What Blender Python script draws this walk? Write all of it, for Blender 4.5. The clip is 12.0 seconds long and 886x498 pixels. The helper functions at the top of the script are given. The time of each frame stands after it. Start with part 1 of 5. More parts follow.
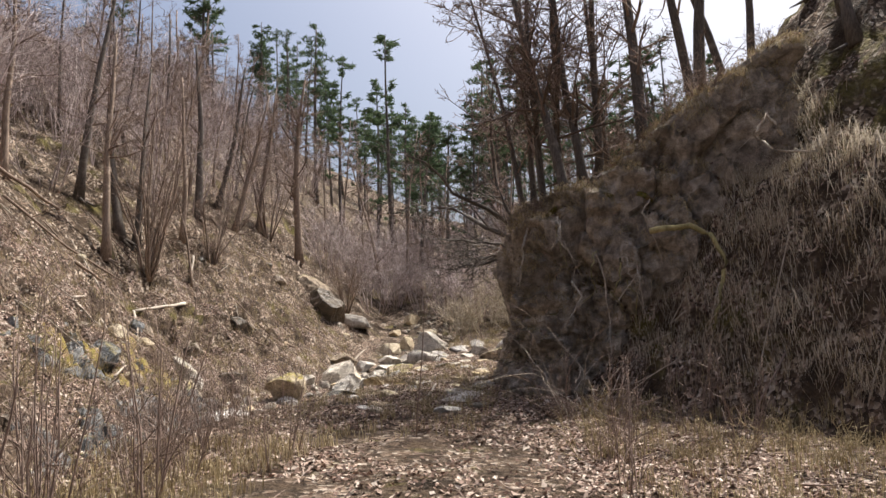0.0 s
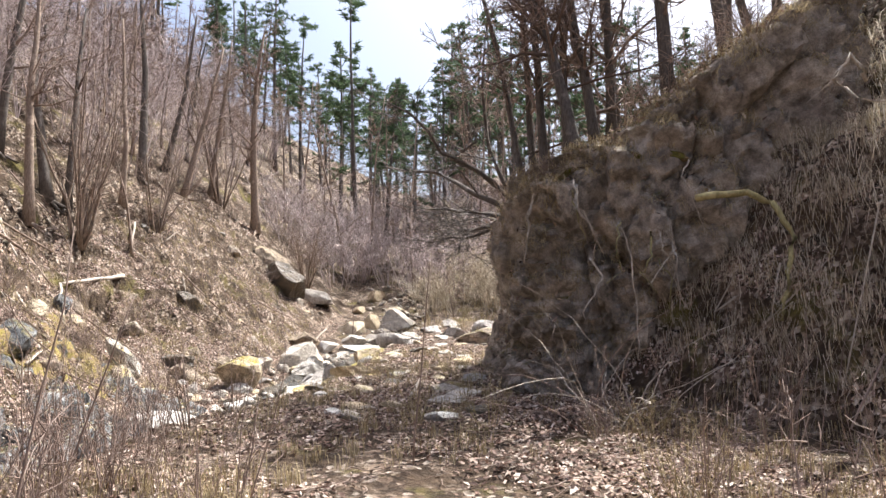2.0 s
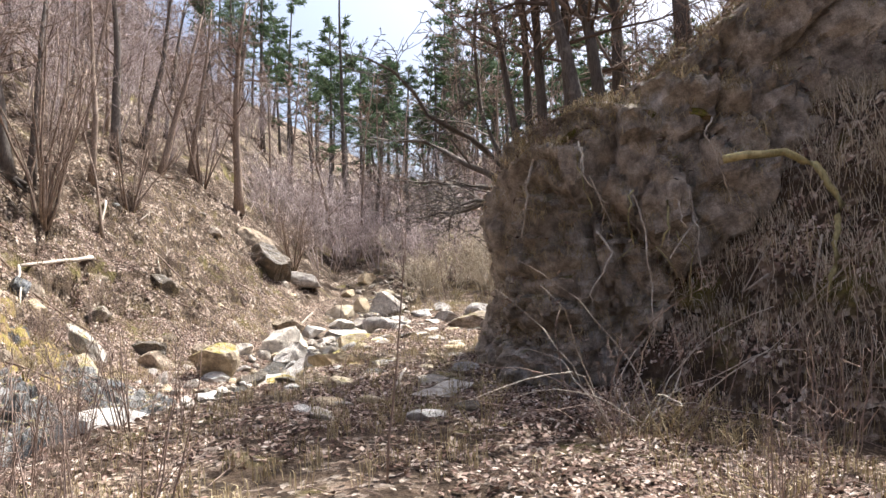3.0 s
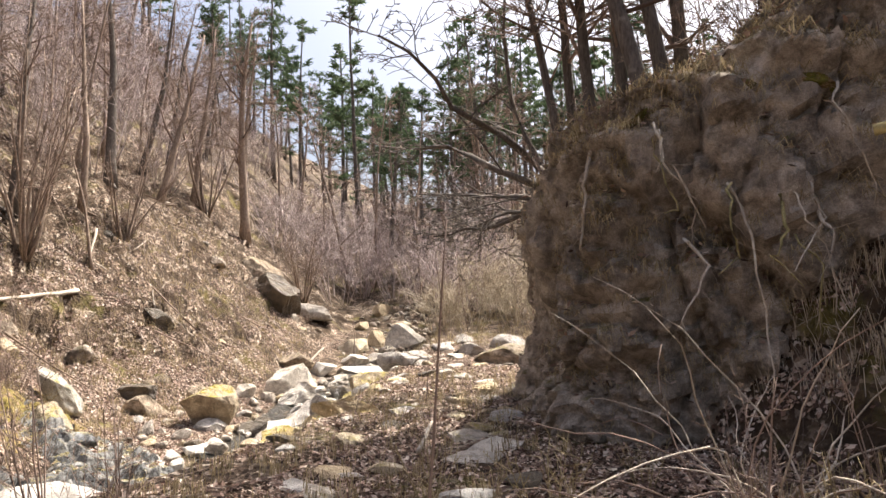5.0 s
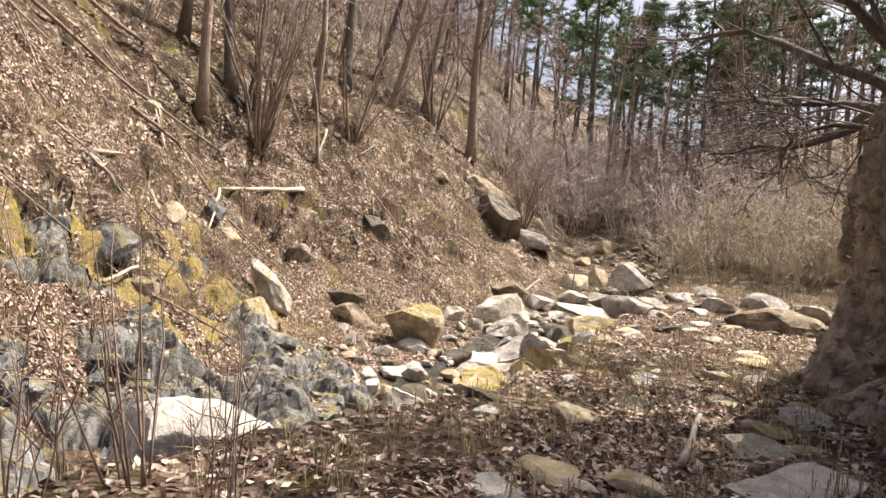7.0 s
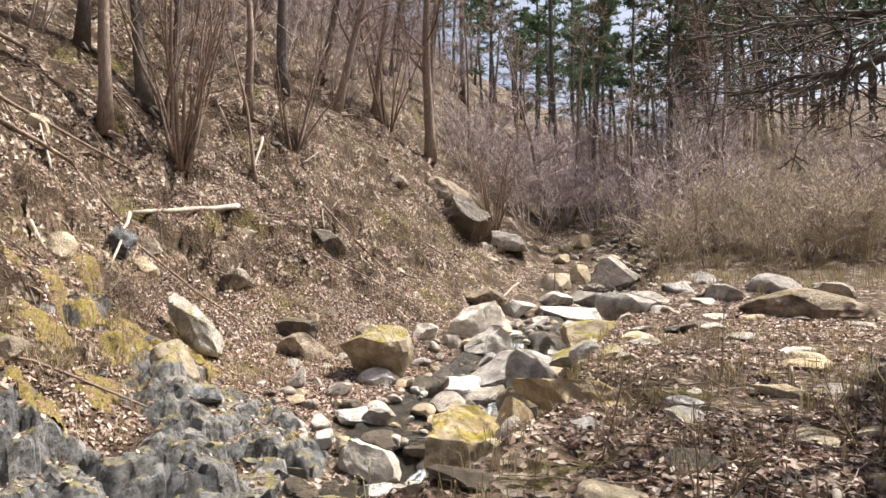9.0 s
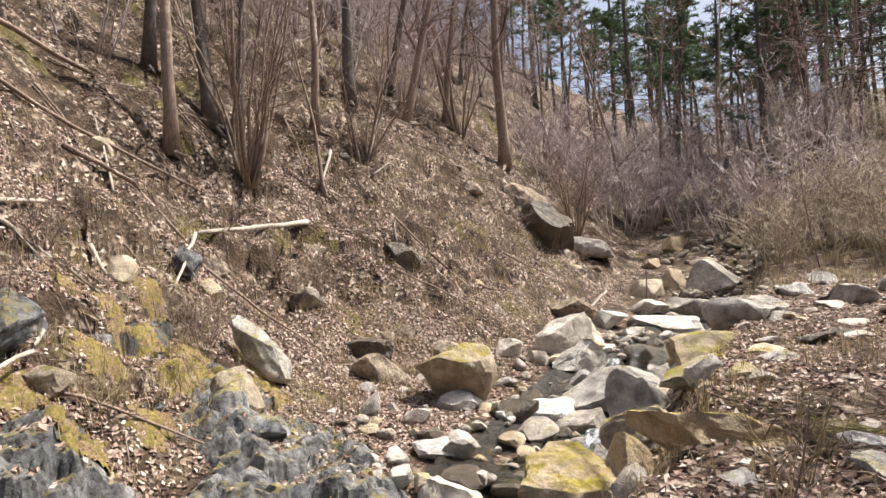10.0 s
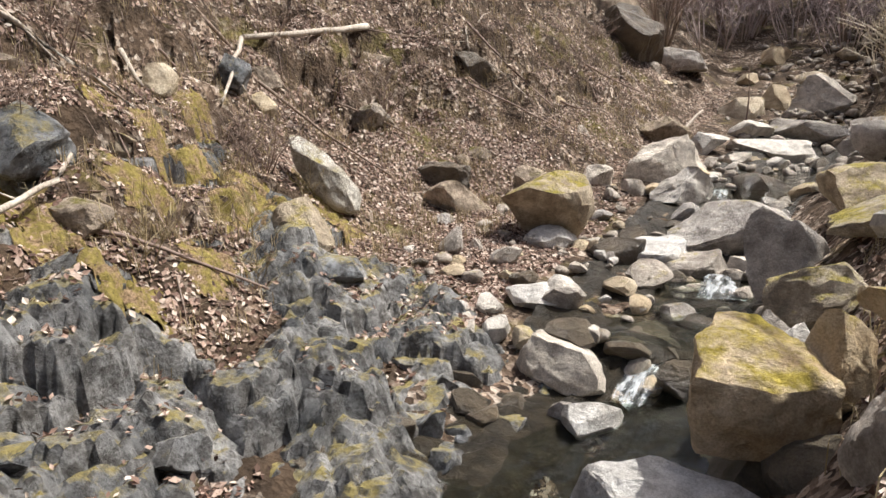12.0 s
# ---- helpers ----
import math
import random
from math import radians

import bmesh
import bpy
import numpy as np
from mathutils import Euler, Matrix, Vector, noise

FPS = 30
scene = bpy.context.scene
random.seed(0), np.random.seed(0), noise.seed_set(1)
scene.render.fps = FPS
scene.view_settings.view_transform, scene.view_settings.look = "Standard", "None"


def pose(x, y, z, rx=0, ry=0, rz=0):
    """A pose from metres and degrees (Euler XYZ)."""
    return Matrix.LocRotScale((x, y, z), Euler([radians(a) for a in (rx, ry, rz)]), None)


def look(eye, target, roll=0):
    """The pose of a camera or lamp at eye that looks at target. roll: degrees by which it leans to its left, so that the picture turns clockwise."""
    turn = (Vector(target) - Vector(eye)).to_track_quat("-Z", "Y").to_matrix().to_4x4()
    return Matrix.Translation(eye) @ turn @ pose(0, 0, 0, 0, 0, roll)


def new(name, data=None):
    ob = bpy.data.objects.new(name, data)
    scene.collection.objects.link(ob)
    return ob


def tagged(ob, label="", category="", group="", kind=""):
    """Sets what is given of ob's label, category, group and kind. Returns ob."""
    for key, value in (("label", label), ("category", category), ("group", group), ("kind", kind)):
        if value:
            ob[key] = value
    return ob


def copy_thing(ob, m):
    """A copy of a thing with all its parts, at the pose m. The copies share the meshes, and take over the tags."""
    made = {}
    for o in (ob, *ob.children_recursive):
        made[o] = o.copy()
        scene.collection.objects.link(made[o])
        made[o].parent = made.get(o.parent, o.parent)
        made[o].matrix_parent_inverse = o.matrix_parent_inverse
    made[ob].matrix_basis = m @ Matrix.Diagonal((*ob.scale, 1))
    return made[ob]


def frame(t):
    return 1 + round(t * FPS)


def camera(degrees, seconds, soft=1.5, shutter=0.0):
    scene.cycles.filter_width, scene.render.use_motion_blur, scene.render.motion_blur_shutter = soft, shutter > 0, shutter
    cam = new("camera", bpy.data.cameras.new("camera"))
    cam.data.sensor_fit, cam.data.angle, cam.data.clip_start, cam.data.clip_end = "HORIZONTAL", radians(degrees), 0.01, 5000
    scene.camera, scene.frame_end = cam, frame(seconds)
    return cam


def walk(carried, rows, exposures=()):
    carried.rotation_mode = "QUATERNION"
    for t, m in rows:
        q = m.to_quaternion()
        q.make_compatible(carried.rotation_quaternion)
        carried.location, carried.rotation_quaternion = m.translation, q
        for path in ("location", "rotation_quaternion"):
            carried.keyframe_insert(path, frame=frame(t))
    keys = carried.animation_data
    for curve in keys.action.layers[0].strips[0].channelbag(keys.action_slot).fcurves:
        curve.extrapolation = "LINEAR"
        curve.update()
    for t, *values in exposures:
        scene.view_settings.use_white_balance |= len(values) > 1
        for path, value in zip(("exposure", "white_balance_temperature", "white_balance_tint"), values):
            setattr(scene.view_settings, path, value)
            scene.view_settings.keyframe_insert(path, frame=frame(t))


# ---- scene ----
cam = camera(67.7, 12.0)
PATH = [
    (0, (0.748, 0.060, 1.328), (-0.407, 9.899, 2.693), -1.5),
    (0.5, (0.272, 0.627, 1.416), (-0.753, 10.472, 2.842), 1.2),
    (1, (0.259, 1.099, 1.278), (-0.980, 10.927, 2.647), -2.5),
    (1.5, (0.034, 1.817, 1.536), (-0.586, 11.767, 2.311), -2.7),
    (2, (-0.059, 2.438, 1.547), (-0.612, 12.375, 2.523), -0.8),
    (2.5, (0.028, 3.081, 1.519), (-0.341, 13.048, 2.237), -1.3),
    (4.5, (-0.356, 5.752, 1.574), (-1.389, 15.650, 2.555), 0.2),
    (5, (-0.382, 6.085, 1.543), (-1.054, 15.991, 2.738), -2.0),
    (5.5, (-0.495, 6.758, 1.552), (-2.423, 16.538, 2.341), 0.6),
    (6, (-0.732, 7.380, 1.599), (-3.946, 16.820, 2.336), 1.3),
    (6.5, (-0.957, 8.008, 1.538), (-5.144, 17.089, 1.494), 0.3),
    (7, (-1.139, 8.485, 1.522), (-4.972, 17.721, 1.600), 5.5),
    (7.5, (-1.351, 9.111, 1.533), (-4.926, 18.443, 1.913), -0.9),
    (9.5, (-2.025, 11.347, 1.444), (-5.479, 20.728, 1.693), 0.1),
    (10, (-2.282, 11.874, 1.436), (-6.807, 20.778, 1.931), -2.4),
    (10.5, (-2.470, 12.242, 1.423), (-7.537, 20.860, 1.199), -2.3),
    (11, (-2.857, 12.632, 1.391), (-8.012, 21.181, 0.810), 0.7),
    (11.5, (-3.212, 12.843, 1.410), (-8.383, 21.343, 0.398), -4.2),
    (12, (-3.545, 13.037, 1.430), (-8.697, 21.327, -0.750), -2.1),
]
EXPOSURES = [(0.0, 0.56, 6100, 10), (1.0, 0.96, 5950, 10), (2.5, 1.26, 5800, 10), (4.5, 1.10, 6200, 11), (5.0, 1.20, 6350, 11), (7.5, 0.88, 6500, 11), (9.5, 0.78, 6050, 10), (10.5, 0.62, 6050, 10), (12.0, 0.43, 5950, 10)]
walk(cam, [(t, look(*row)) for t, *row in PATH], EXPOSURES)

# ---- light ----
SUN_AZ, SUN_EL = 40.0, 61.0     # degrees right of +y, and above the horizon
world = bpy.data.worlds.new("world")
scene.world = world
world.use_nodes = True
wt = world.node_tree
sky = wt.nodes.new("ShaderNodeTexSky")
sky.sky_type = "NISHITA"
sky.sun_disc = False
sky.sun_elevation = radians(SUN_EL)
sky.sun_rotation = radians(SUN_AZ)
sky.air_density, sky.dust_density, sky.ozone_density = 1.0, 8.0, 0.6
wt.links.new(sky.outputs[0], wt.nodes["Background"].inputs[0])
wt.nodes["Background"].inputs[1].default_value = 0.105
sun = new("sun", bpy.data.lights.new("sun", "SUN"))
sun.data.energy, sun.data.angle, sun.data.color = 5.0, radians(0.6), (1.0, 0.94, 0.84)
az, el = radians(SUN_AZ), radians(SUN_EL)
sun.matrix_world = look((40 * math.sin(az) * math.cos(el), 40 * math.cos(az) * math.cos(el), 40 * math.sin(el)), (0, 0, 0))


# ---- materials ----
def material(name, rough=0.9, spec=0.3):
    m = bpy.data.materials.new(name)
    m.use_nodes = True
    b = m.node_tree.nodes["Principled BSDF"]
    b.inputs["Roughness"].default_value = rough
    b.inputs["Specular IOR Level"].default_value = spec
    return m, m.node_tree, b


def node(nt, kind, inputs=(), operation=""):
    n = nt.nodes.new(kind)
    if operation:
        n.operation = operation
    for k, v in dict(inputs).items():
        if isinstance(v, bpy.types.NodeSocket):
            nt.links.new(v, n.inputs[k])
        else:
            n.inputs[k].default_value = v
    return n


def ramp(nt, fac, *stops):
    n = nt.nodes.new("ShaderNodeValToRGB")
    nt.links.new(fac, n.inputs[0])
    while len(n.color_ramp.elements) < len(stops):
        n.color_ramp.elements.new(0.5)
    for e, (p, c) in zip(n.color_ramp.elements, stops):
        e.position, e.color = p, (*c, 1)
    return n.outputs[0]


def grains(nt, scale, detail=5, rough=0.6, coords=None):
    c = coords or node(nt, "ShaderNodeTexCoord").outputs["Object"]
    return node(nt, "ShaderNodeTexNoise", {"Vector": c, "Scale": scale, "Detail": detail, "Roughness": rough}).outputs["Fac"]


def mix(nt, fac, a, b, blend="MIX"):
    n = nt.nodes.new("ShaderNodeMix")
    n.data_type, n.blend_type = "RGBA", blend
    for s, v in ((n.inputs[0], fac), (n.inputs[6], a), (n.inputs[7], b)):
        if isinstance(v, bpy.types.NodeSocket):
            nt.links.new(v, s)
        else:
            s.default_value = v if not isinstance(v, tuple) else (*v, 1)
    return n.outputs[2]


def bump(nt, bsdf, height, strength=0.5, distance=0.02):
    b = node(nt, "ShaderNodeBump", {"Height": height, "Strength": strength, "Distance": distance})
    nt.links.new(b.outputs[0], bsdf.inputs["Normal"])


def math_node(nt, op, a, b):
    n = nt.nodes.new("ShaderNodeMath")
    n.operation = op
    for s, v in zip(n.inputs, (a, b)):
        if isinstance(v, bpy.types.NodeSocket):
            nt.links.new(v, s)
        else:
            s.default_value = v
    return n.outputs[0]


def world_pos(nt):
    return node(nt, "ShaderNodeNewGeometry").outputs["Position"]


def litter_ground():
    """Soil under dry leaves: small leaf-sized cells, dark soil between, straw and moss patches."""
    m, nt, b = material("leaf_litter_soil", 0.95, 0.15)
    p = world_pos(nt)
    warp = node(nt, "ShaderNodeTexNoise", {"Vector": p, "Scale": 9.0, "Detail": 3.0})
    wp = node(nt, "ShaderNodeVectorMath", {0: p, 1: node(nt, "ShaderNodeVectorMath", {0: warp.outputs["Color"], 3: 0.09}, operation="SCALE").outputs[0]}, operation="ADD").outputs[0]
    cells = node(nt, "ShaderNodeTexVoronoi", {"Vector": wp, "Scale": 15.0, "Randomness": 1.0})
    sep = node(nt, "ShaderNodeSeparateColor", {0: cells.outputs["Color"]})
    leaf = ramp(nt, sep.outputs[0], (0.0, (0.02, 0.014, 0.010)), (0.35, (0.09, 0.06, 0.042)), (0.65, (0.24, 0.17, 0.12)), (0.85, (0.42, 0.33, 0.25)), (1.0, (0.64, 0.55, 0.45)))
    soil = ramp(nt, grains(nt, 3.0, 6, 0.65, p), (0.3, (0.022, 0.016, 0.011)), (0.7, (0.11, 0.075, 0.048)))
    patch = ramp(nt, grains(nt, 1.3, 6, 0.7, p), (0.44, (0, 0, 0)), (0.60, (1, 1, 1)))
    c = mix(nt, patch, soil, leaf)
    moss = ramp(nt, grains(nt, 0.55, 7, 0.7, p), (0.56, (0, 0, 0)), (0.66, (0.7, 0.7, 0.7)))
    c = mix(nt, moss, c, ramp(nt, grains(nt, 14, 4, 0.6, p), (0.3, (0.07, 0.065, 0.015)), (0.7, (0.24, 0.20, 0.055))))
    nt.links.new(c, b.inputs["Base Color"])
    h = math_node(nt, "ADD", math_node(nt, "MULTIPLY", cells.outputs["Distance"], 0.9), grains(nt, 25, 5, 0.7, p))
    bump(nt, b, h, 0.9, 0.05)
    return m


def stone(name, dark, light, moss=0.0, rough=0.85, spec=0.3, scale=3.0, blotches=0.1, speck=0.3, mossy=((0.13, 0.11, 0.02), (0.42, 0.34, 0.06))):
    """Weathered granite with speckle, stains, lichen and moss that sits on upward faces in patches."""
    m, nt, b = material(name, rough, spec)
    p = world_pos(nt)
    seed = node(nt, "ShaderNodeObjectInfo").outputs["Random"]
    q = node(nt, "ShaderNodeVectorMath", {0: p, 1: node(nt, "ShaderNodeCombineXYZ", {0: math_node(nt, "MULTIPLY", seed, 30.0)}).outputs[0]}, operation="ADD").outputs[0]
    big = grains(nt, scale, 6, 0.65, q)
    fine = grains(nt, 60, 4, 0.7, q)
    c = ramp(nt, big, (0.28, dark), (0.52, tuple((a + d) / 2 for a, d in zip(dark, light))), (0.72, light))
    c = mix(nt, speck, c, ramp(nt, fine, (0.35, (0.45, 0.44, 0.42)), (0.58, (1.0, 0.98, 0.96))), "MULTIPLY")
    c = mix(nt, speck, c, ramp(nt, fine, (0.3, (0.34, 0.34, 0.34)), (0.7, (1.0, 1.0, 1.0))), "OVERLAY")
    tint = mix(nt, math_node(nt, "MULTIPLY", seed, 0.5), c, (0.95, 0.80, 0.60), "MULTIPLY")
    stain = ramp(nt, grains(nt, 1.6, 5, 0.6, q), (0.56, (0, 0, 0)), (0.72, (0.4, 0.4, 0.4)))
    c = mix(nt, stain, tint, (0.10, 0.085, 0.06))
    relief = math_node(nt, "ADD", math_node(nt, "MULTIPLY", fine, 0.5), math_node(nt, "MULTIPLY", grains(nt, 6, 9, 0.72, q), 4.5))
    blotch = ramp(nt, grains(nt, 5.5, 7, 0.75, q), (0.42, (0.30, 0.28, 0.26)), (0.56, (1.0, 1.0, 1.0)))
    c = mix(nt, blotches, c, blotch, "MULTIPLY")
    if moss:
        nz = node(nt, "ShaderNodeSeparateXYZ", {0: node(nt, "ShaderNodeNewGeometry").outputs["Normal"]}).outputs[2]
        k = math_node(nt, "ADD", math_node(nt, "MULTIPLY", nz, 0.30), math_node(nt, "MULTIPLY", grains(nt, 3.6, 8, 0.72, q), 0.9))
        mask = ramp(nt, k, (0.84 - 0.36 * moss, (0, 0, 0)), (0.99 - 0.36 * moss, (1, 1, 1)))
        green = ramp(nt, grains(nt, 22, 5, 0.7, q), (0.3, mossy[0]), (0.68, mossy[1]))
        c = mix(nt, mask, c, green)
    nt.links.new(c, b.inputs["Base Color"])
    bump(nt, b, relief, 0.75, 0.04)
    return m


def bark(name, dark, light, stretch=7.0):
    m, nt, b = material(name, 0.95, 0.15)
    p = world_pos(nt)
    s = node(nt, "ShaderNodeMapping", {"Vector": p, "Scale": (stretch * 3, stretch * 3, stretch * 0.5)}).outputs[0]
    f = grains(nt, 1.6, 6, 0.7, s)
    c = ramp(nt, f, (0.3, dark), (0.7, light))
    lichen = ramp(nt, grains(nt, 2.5, 5, 0.6, p), (0.58, (0, 0, 0)), (0.68, (0.5, 0.5, 0.5)))
    c = mix(nt, lichen, c, tuple(min(1, v * 1.7 + 0.03) for v in light))
    nt.links.new(c, b.inputs["Base Color"])
    bump(nt, b, f, 0.7, 0.02)
    return m


def by_island(name, *stops, rough=0.9, translucent=0.0):
    """Many small pieces of one mesh, each with a tone of its own."""
    m, nt, b = material(name, rough, 0.2)
    r = node(nt, "ShaderNodeNewGeometry").outputs["Random Per Island"]
    c = ramp(nt, r, *stops)
    c = mix(nt, 0.5, c, ramp(nt, grains(nt, 30, 3, 0.6, world_pos(nt)), (0.3, (0.5, 0.5, 0.5)), (0.7, (1, 1, 1))), "MULTIPLY")
    nt.links.new(c, b.inputs["Base Color"])
    if translucent:
        out = nt.nodes["Material Output"]
        t = node(nt, "ShaderNodeBsdfTranslucent", {"Color": c})
        x = node(nt, "ShaderNodeMixShader", {0: translucent, 1: b.outputs[0], 2: t.outputs[0]})
        nt.links.new(x.outputs[0], out.inputs[0])
    return m


M_SOIL = litter_ground()
M_PALE = stone("pale_granite", (0.50, 0.465, 0.41), (0.92, 0.89, 0.83), 0.0, blotches=0.45)
M_TAN = stone("tan_granite", (0.30, 0.24, 0.16), (0.74, 0.64, 0.48), 0.28)
M_GREY = stone("grey_granite", (0.26, 0.24, 0.22), (0.70, 0.665, 0.62), 0.22, blotches=0.45)
M_MOSS = stone("mossy_granite", (0.24, 0.19, 0.13), (0.66, 0.57, 0.43), 0.56, blotches=0.5)
# for wet stones, and for dark slabs that put shade into hollows by colour
M_WET_SHADE = stone("wet_and_shade_rock", (0.05, 0.042, 0.03), (0.19, 0.155, 0.11), 0.0, 0.35, 0.5)
M_LEDGE = stone("blue_grey_bedrock", (0.045, 0.052, 0.062), (0.46, 0.47, 0.475), 0.48, 0.75, 0.35, 1.7, 0.9, 0.1, ((0.14, 0.115, 0.04), (0.36, 0.29, 0.10)))
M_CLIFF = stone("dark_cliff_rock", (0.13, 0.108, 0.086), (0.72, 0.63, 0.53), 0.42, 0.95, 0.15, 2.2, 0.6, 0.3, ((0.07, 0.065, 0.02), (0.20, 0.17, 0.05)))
M_BARK = bark("grey_brown_bark", (0.13, 0.092, 0.068), (0.40, 0.31, 0.24))
M_DARKBARK = bark("dark_bark", (0.055, 0.046, 0.038), (0.20, 0.17, 0.145))
M_TWIG = by_island("twig_bark", (0.0, (0.13, 0.09, 0.07)), (0.5, (0.27, 0.195, 0.155)), (1.0, (0.42, 0.33, 0.27)))
M_MAUVE = by_island("mauve_twigs", (0.0, (0.20, 0.15, 0.14)), (0.5, (0.50, 0.405, 0.38)), (1.0, (0.80, 0.70, 0.66)))
M_STRAW = by_island("straw_twigs", (0.0, (0.30, 0.235, 0.185)), (0.5, (0.66, 0.575, 0.43)), (1.0, (0.88, 0.79, 0.66)), translucent=0.35)
M_GRASS = by_island("dry_grass", (0.0, (0.22, 0.16, 0.085)), (0.5, (0.42, 0.33, 0.18)), (1.0, (0.62, 0.52, 0.33)), translucent=0.25)
M_LEAF = by_island("dry_oak_leaves", (0.0, (0.06, 0.036, 0.027)), (0.3, (0.17, 0.10, 0.072)), (0.55, (0.36, 0.245, 0.185)), (0.8, (0.56, 0.43, 0.34)), (1.0, (0.80, 0.69, 0.57)), rough=0.65, translucent=0.15)
M_NEEDLE = by_island("pine_needles", (0.0, (0.06, 0.09, 0.05)), (0.5, (0.11, 0.16, 0.085)), (1.0, (0.18, 0.23, 0.12)), translucent=0.3)
M_DEADWOOD = bark("bleached_dead_wood", (0.26, 0.21, 0.16), (0.60, 0.53, 0.44))
M_MOSSROOT = bark("mossy_root_bark", (0.16, 0.14, 0.06), (0.40, 0.34, 0.17))


def water_material():
    m, nt, b = material("clear_water", 0.06, 0.5)
    b.inputs["Base Color"].default_value = (0.36, 0.42, 0.36, 1)
    b.inputs["Transmission Weight"].default_value = 1.0
    b.inputs["IOR"].default_value = 1.33
    p = world_pos(nt)
    s = node(nt, "ShaderNodeMapping", {"Vector": p, "Scale": (1.0, 0.55, 1.0)}).outputs[0]
    bump(nt, b, math_node(nt, "ADD", grains(nt, 5, 3, 0.5, s), math_node(nt, "MULTIPLY", grains(nt, 16, 3, 0.5, s), 0.35)), 0.55, 0.06)
    return m


def foam_material():
    """Streaked white water: froth where the streaks are, clear between."""
    m, nt, b = material("white_water", 0.3, 0.5)
    p = world_pos(nt)
    q = node(nt, "ShaderNodeMapping", {"Vector": p, "Scale": (9.0, 2.6, 3.0)}).outputs[0]
    f = grains(nt, 1.6, 6, 0.65, q)
    b.inputs["Base Color"].default_value = (0.80, 0.83, 0.83, 1)
    nt.links.new(ramp(nt, f, (0.40, (0.03, 0.03, 0.03)), (0.70, (0.75, 0.75, 0.75))), b.inputs["Alpha"])
    bump(nt, b, grains(nt, 24, 4, 0.6, p), 0.6, 0.03)
    return m


def moss_material(dark=(0.05, 0.055, 0.012), light=(0.24, 0.22, 0.045)):
    m, nt, b = material("moss_cushion_green", 0.95, 0.1)
    p = world_pos(nt)
    c = ramp(nt, grains(nt, 18, 5, 0.7, p), (0.3, dark), (0.7, light))
    thin = ramp(nt, grains(nt, 6, 6, 0.75, p), (0.46, (0, 0, 0)), (0.56, (0.9, 0.9, 0.9)))
    nt.links.new(mix(nt, thin, c, ramp(nt, grains(nt, 40, 3, 0.6, p), (0.35, (0.09, 0.055, 0.03)), (0.65, (0.40, 0.28, 0.18)))), b.inputs["Base Color"])
    bump(nt, b, grains(nt, 60, 4, 0.7, p), 0.9, 0.03)
    return m


M_CUSHION = moss_material()
M_MAT = moss_material((0.09, 0.07, 0.02), (0.36, 0.29, 0.09))
M_GOLD = stone("golden_moss_granite", (0.46, 0.34, 0.19), (0.80, 0.69, 0.53), 0.56, blotches=0.4, mossy=((0.22, 0.17, 0.02), (0.50, 0.39, 0.07)))
M_TIP = stone("pale_granite_mossy_tip", (0.26, 0.23, 0.17), (0.74, 0.70, 0.62), 0.48, blotches=0.4)
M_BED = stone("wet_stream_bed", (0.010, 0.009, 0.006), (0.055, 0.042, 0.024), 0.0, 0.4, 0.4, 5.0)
M_WATER, M_FOAM = water_material(), foam_material()


# ---- mesh helpers ----
def mesh_object(name, verts, faces, mat, smooth_shade=True, parent=None, label=""):
    me = bpy.data.meshes.new(name)
    me.from_pydata(verts if isinstance(verts, list) else verts.tolist(), [], faces if isinstance(faces, list) else faces.tolist())
    me.materials.append(mat)
    if smooth_shade:
        me.polygons.foreach_set("use_smooth", [True] * len(me.polygons))
    ob = new(name, me)
    if parent is not None:
        ob.parent = parent
    if label:
        ob["label"] = label
    return ob


def empty(name, m=None):
    ob = new(name)
    ob.empty_display_size = 0.1
    if m is not None:
        ob.matrix_basis = m
    return ob


class Tubes:
    """Collects tapered tubes along bent lines into one mesh."""

    def __init__(self):
        self.v, self.f = [], []

    def add(self, points, radii, sides=5, tip=True):
        base, n = len(self.v), len(points)
        for i, (p, r) in enumerate(zip(points, radii)):
            d = (points[min(i + 1, n - 1)] - points[max(i - 1, 0)]).normalized()
            a = d.orthogonal().normalized() if abs(d.z) < 0.95 else Vector((1, 0, 0)).cross(d).normalized()
            b = d.cross(a)
            for k in range(sides):
                w = 2 * math.pi * k / sides
                self.v.append(tuple(p + (a * math.cos(w) + b * math.sin(w)) * r))
        for i in range(n - 1):
            for k in range(sides):
                j = (k + 1) % sides
                self.f.append((base + i * sides + k, base + i * sides + j, base + (i + 1) * sides + j, base + (i + 1) * sides + k))
        if sides > 3:
            self.f.append(tuple(base + k for k in reversed(range(sides))))
            self.f.append(tuple(base + (n - 1) * sides + k for k in range(sides)))

    def object(self, name, mat, parent=None, label=""):
        return mesh_object(name, self.v, self.f, mat, True, parent, label)


def bent(rng, start, way, length, steps, wander=0.12, lift=0.0):
    """A wandering line from start, in steps, that drifts upwards by lift."""
    pts, d = [Vector(start)], Vector(way).normalized()
    for _ in range(steps):
        d = (d + Vector((rng.gauss(0, wander), rng.gauss(0, wander), rng.gauss(0, wander) + lift))).normalized()
        pts.append(pts[-1] + d * (length / steps))
    return pts


def taper(r0, r1, n):
    return [r0 + (r1 - r0) * i / (n - 1) for i in range(n)]


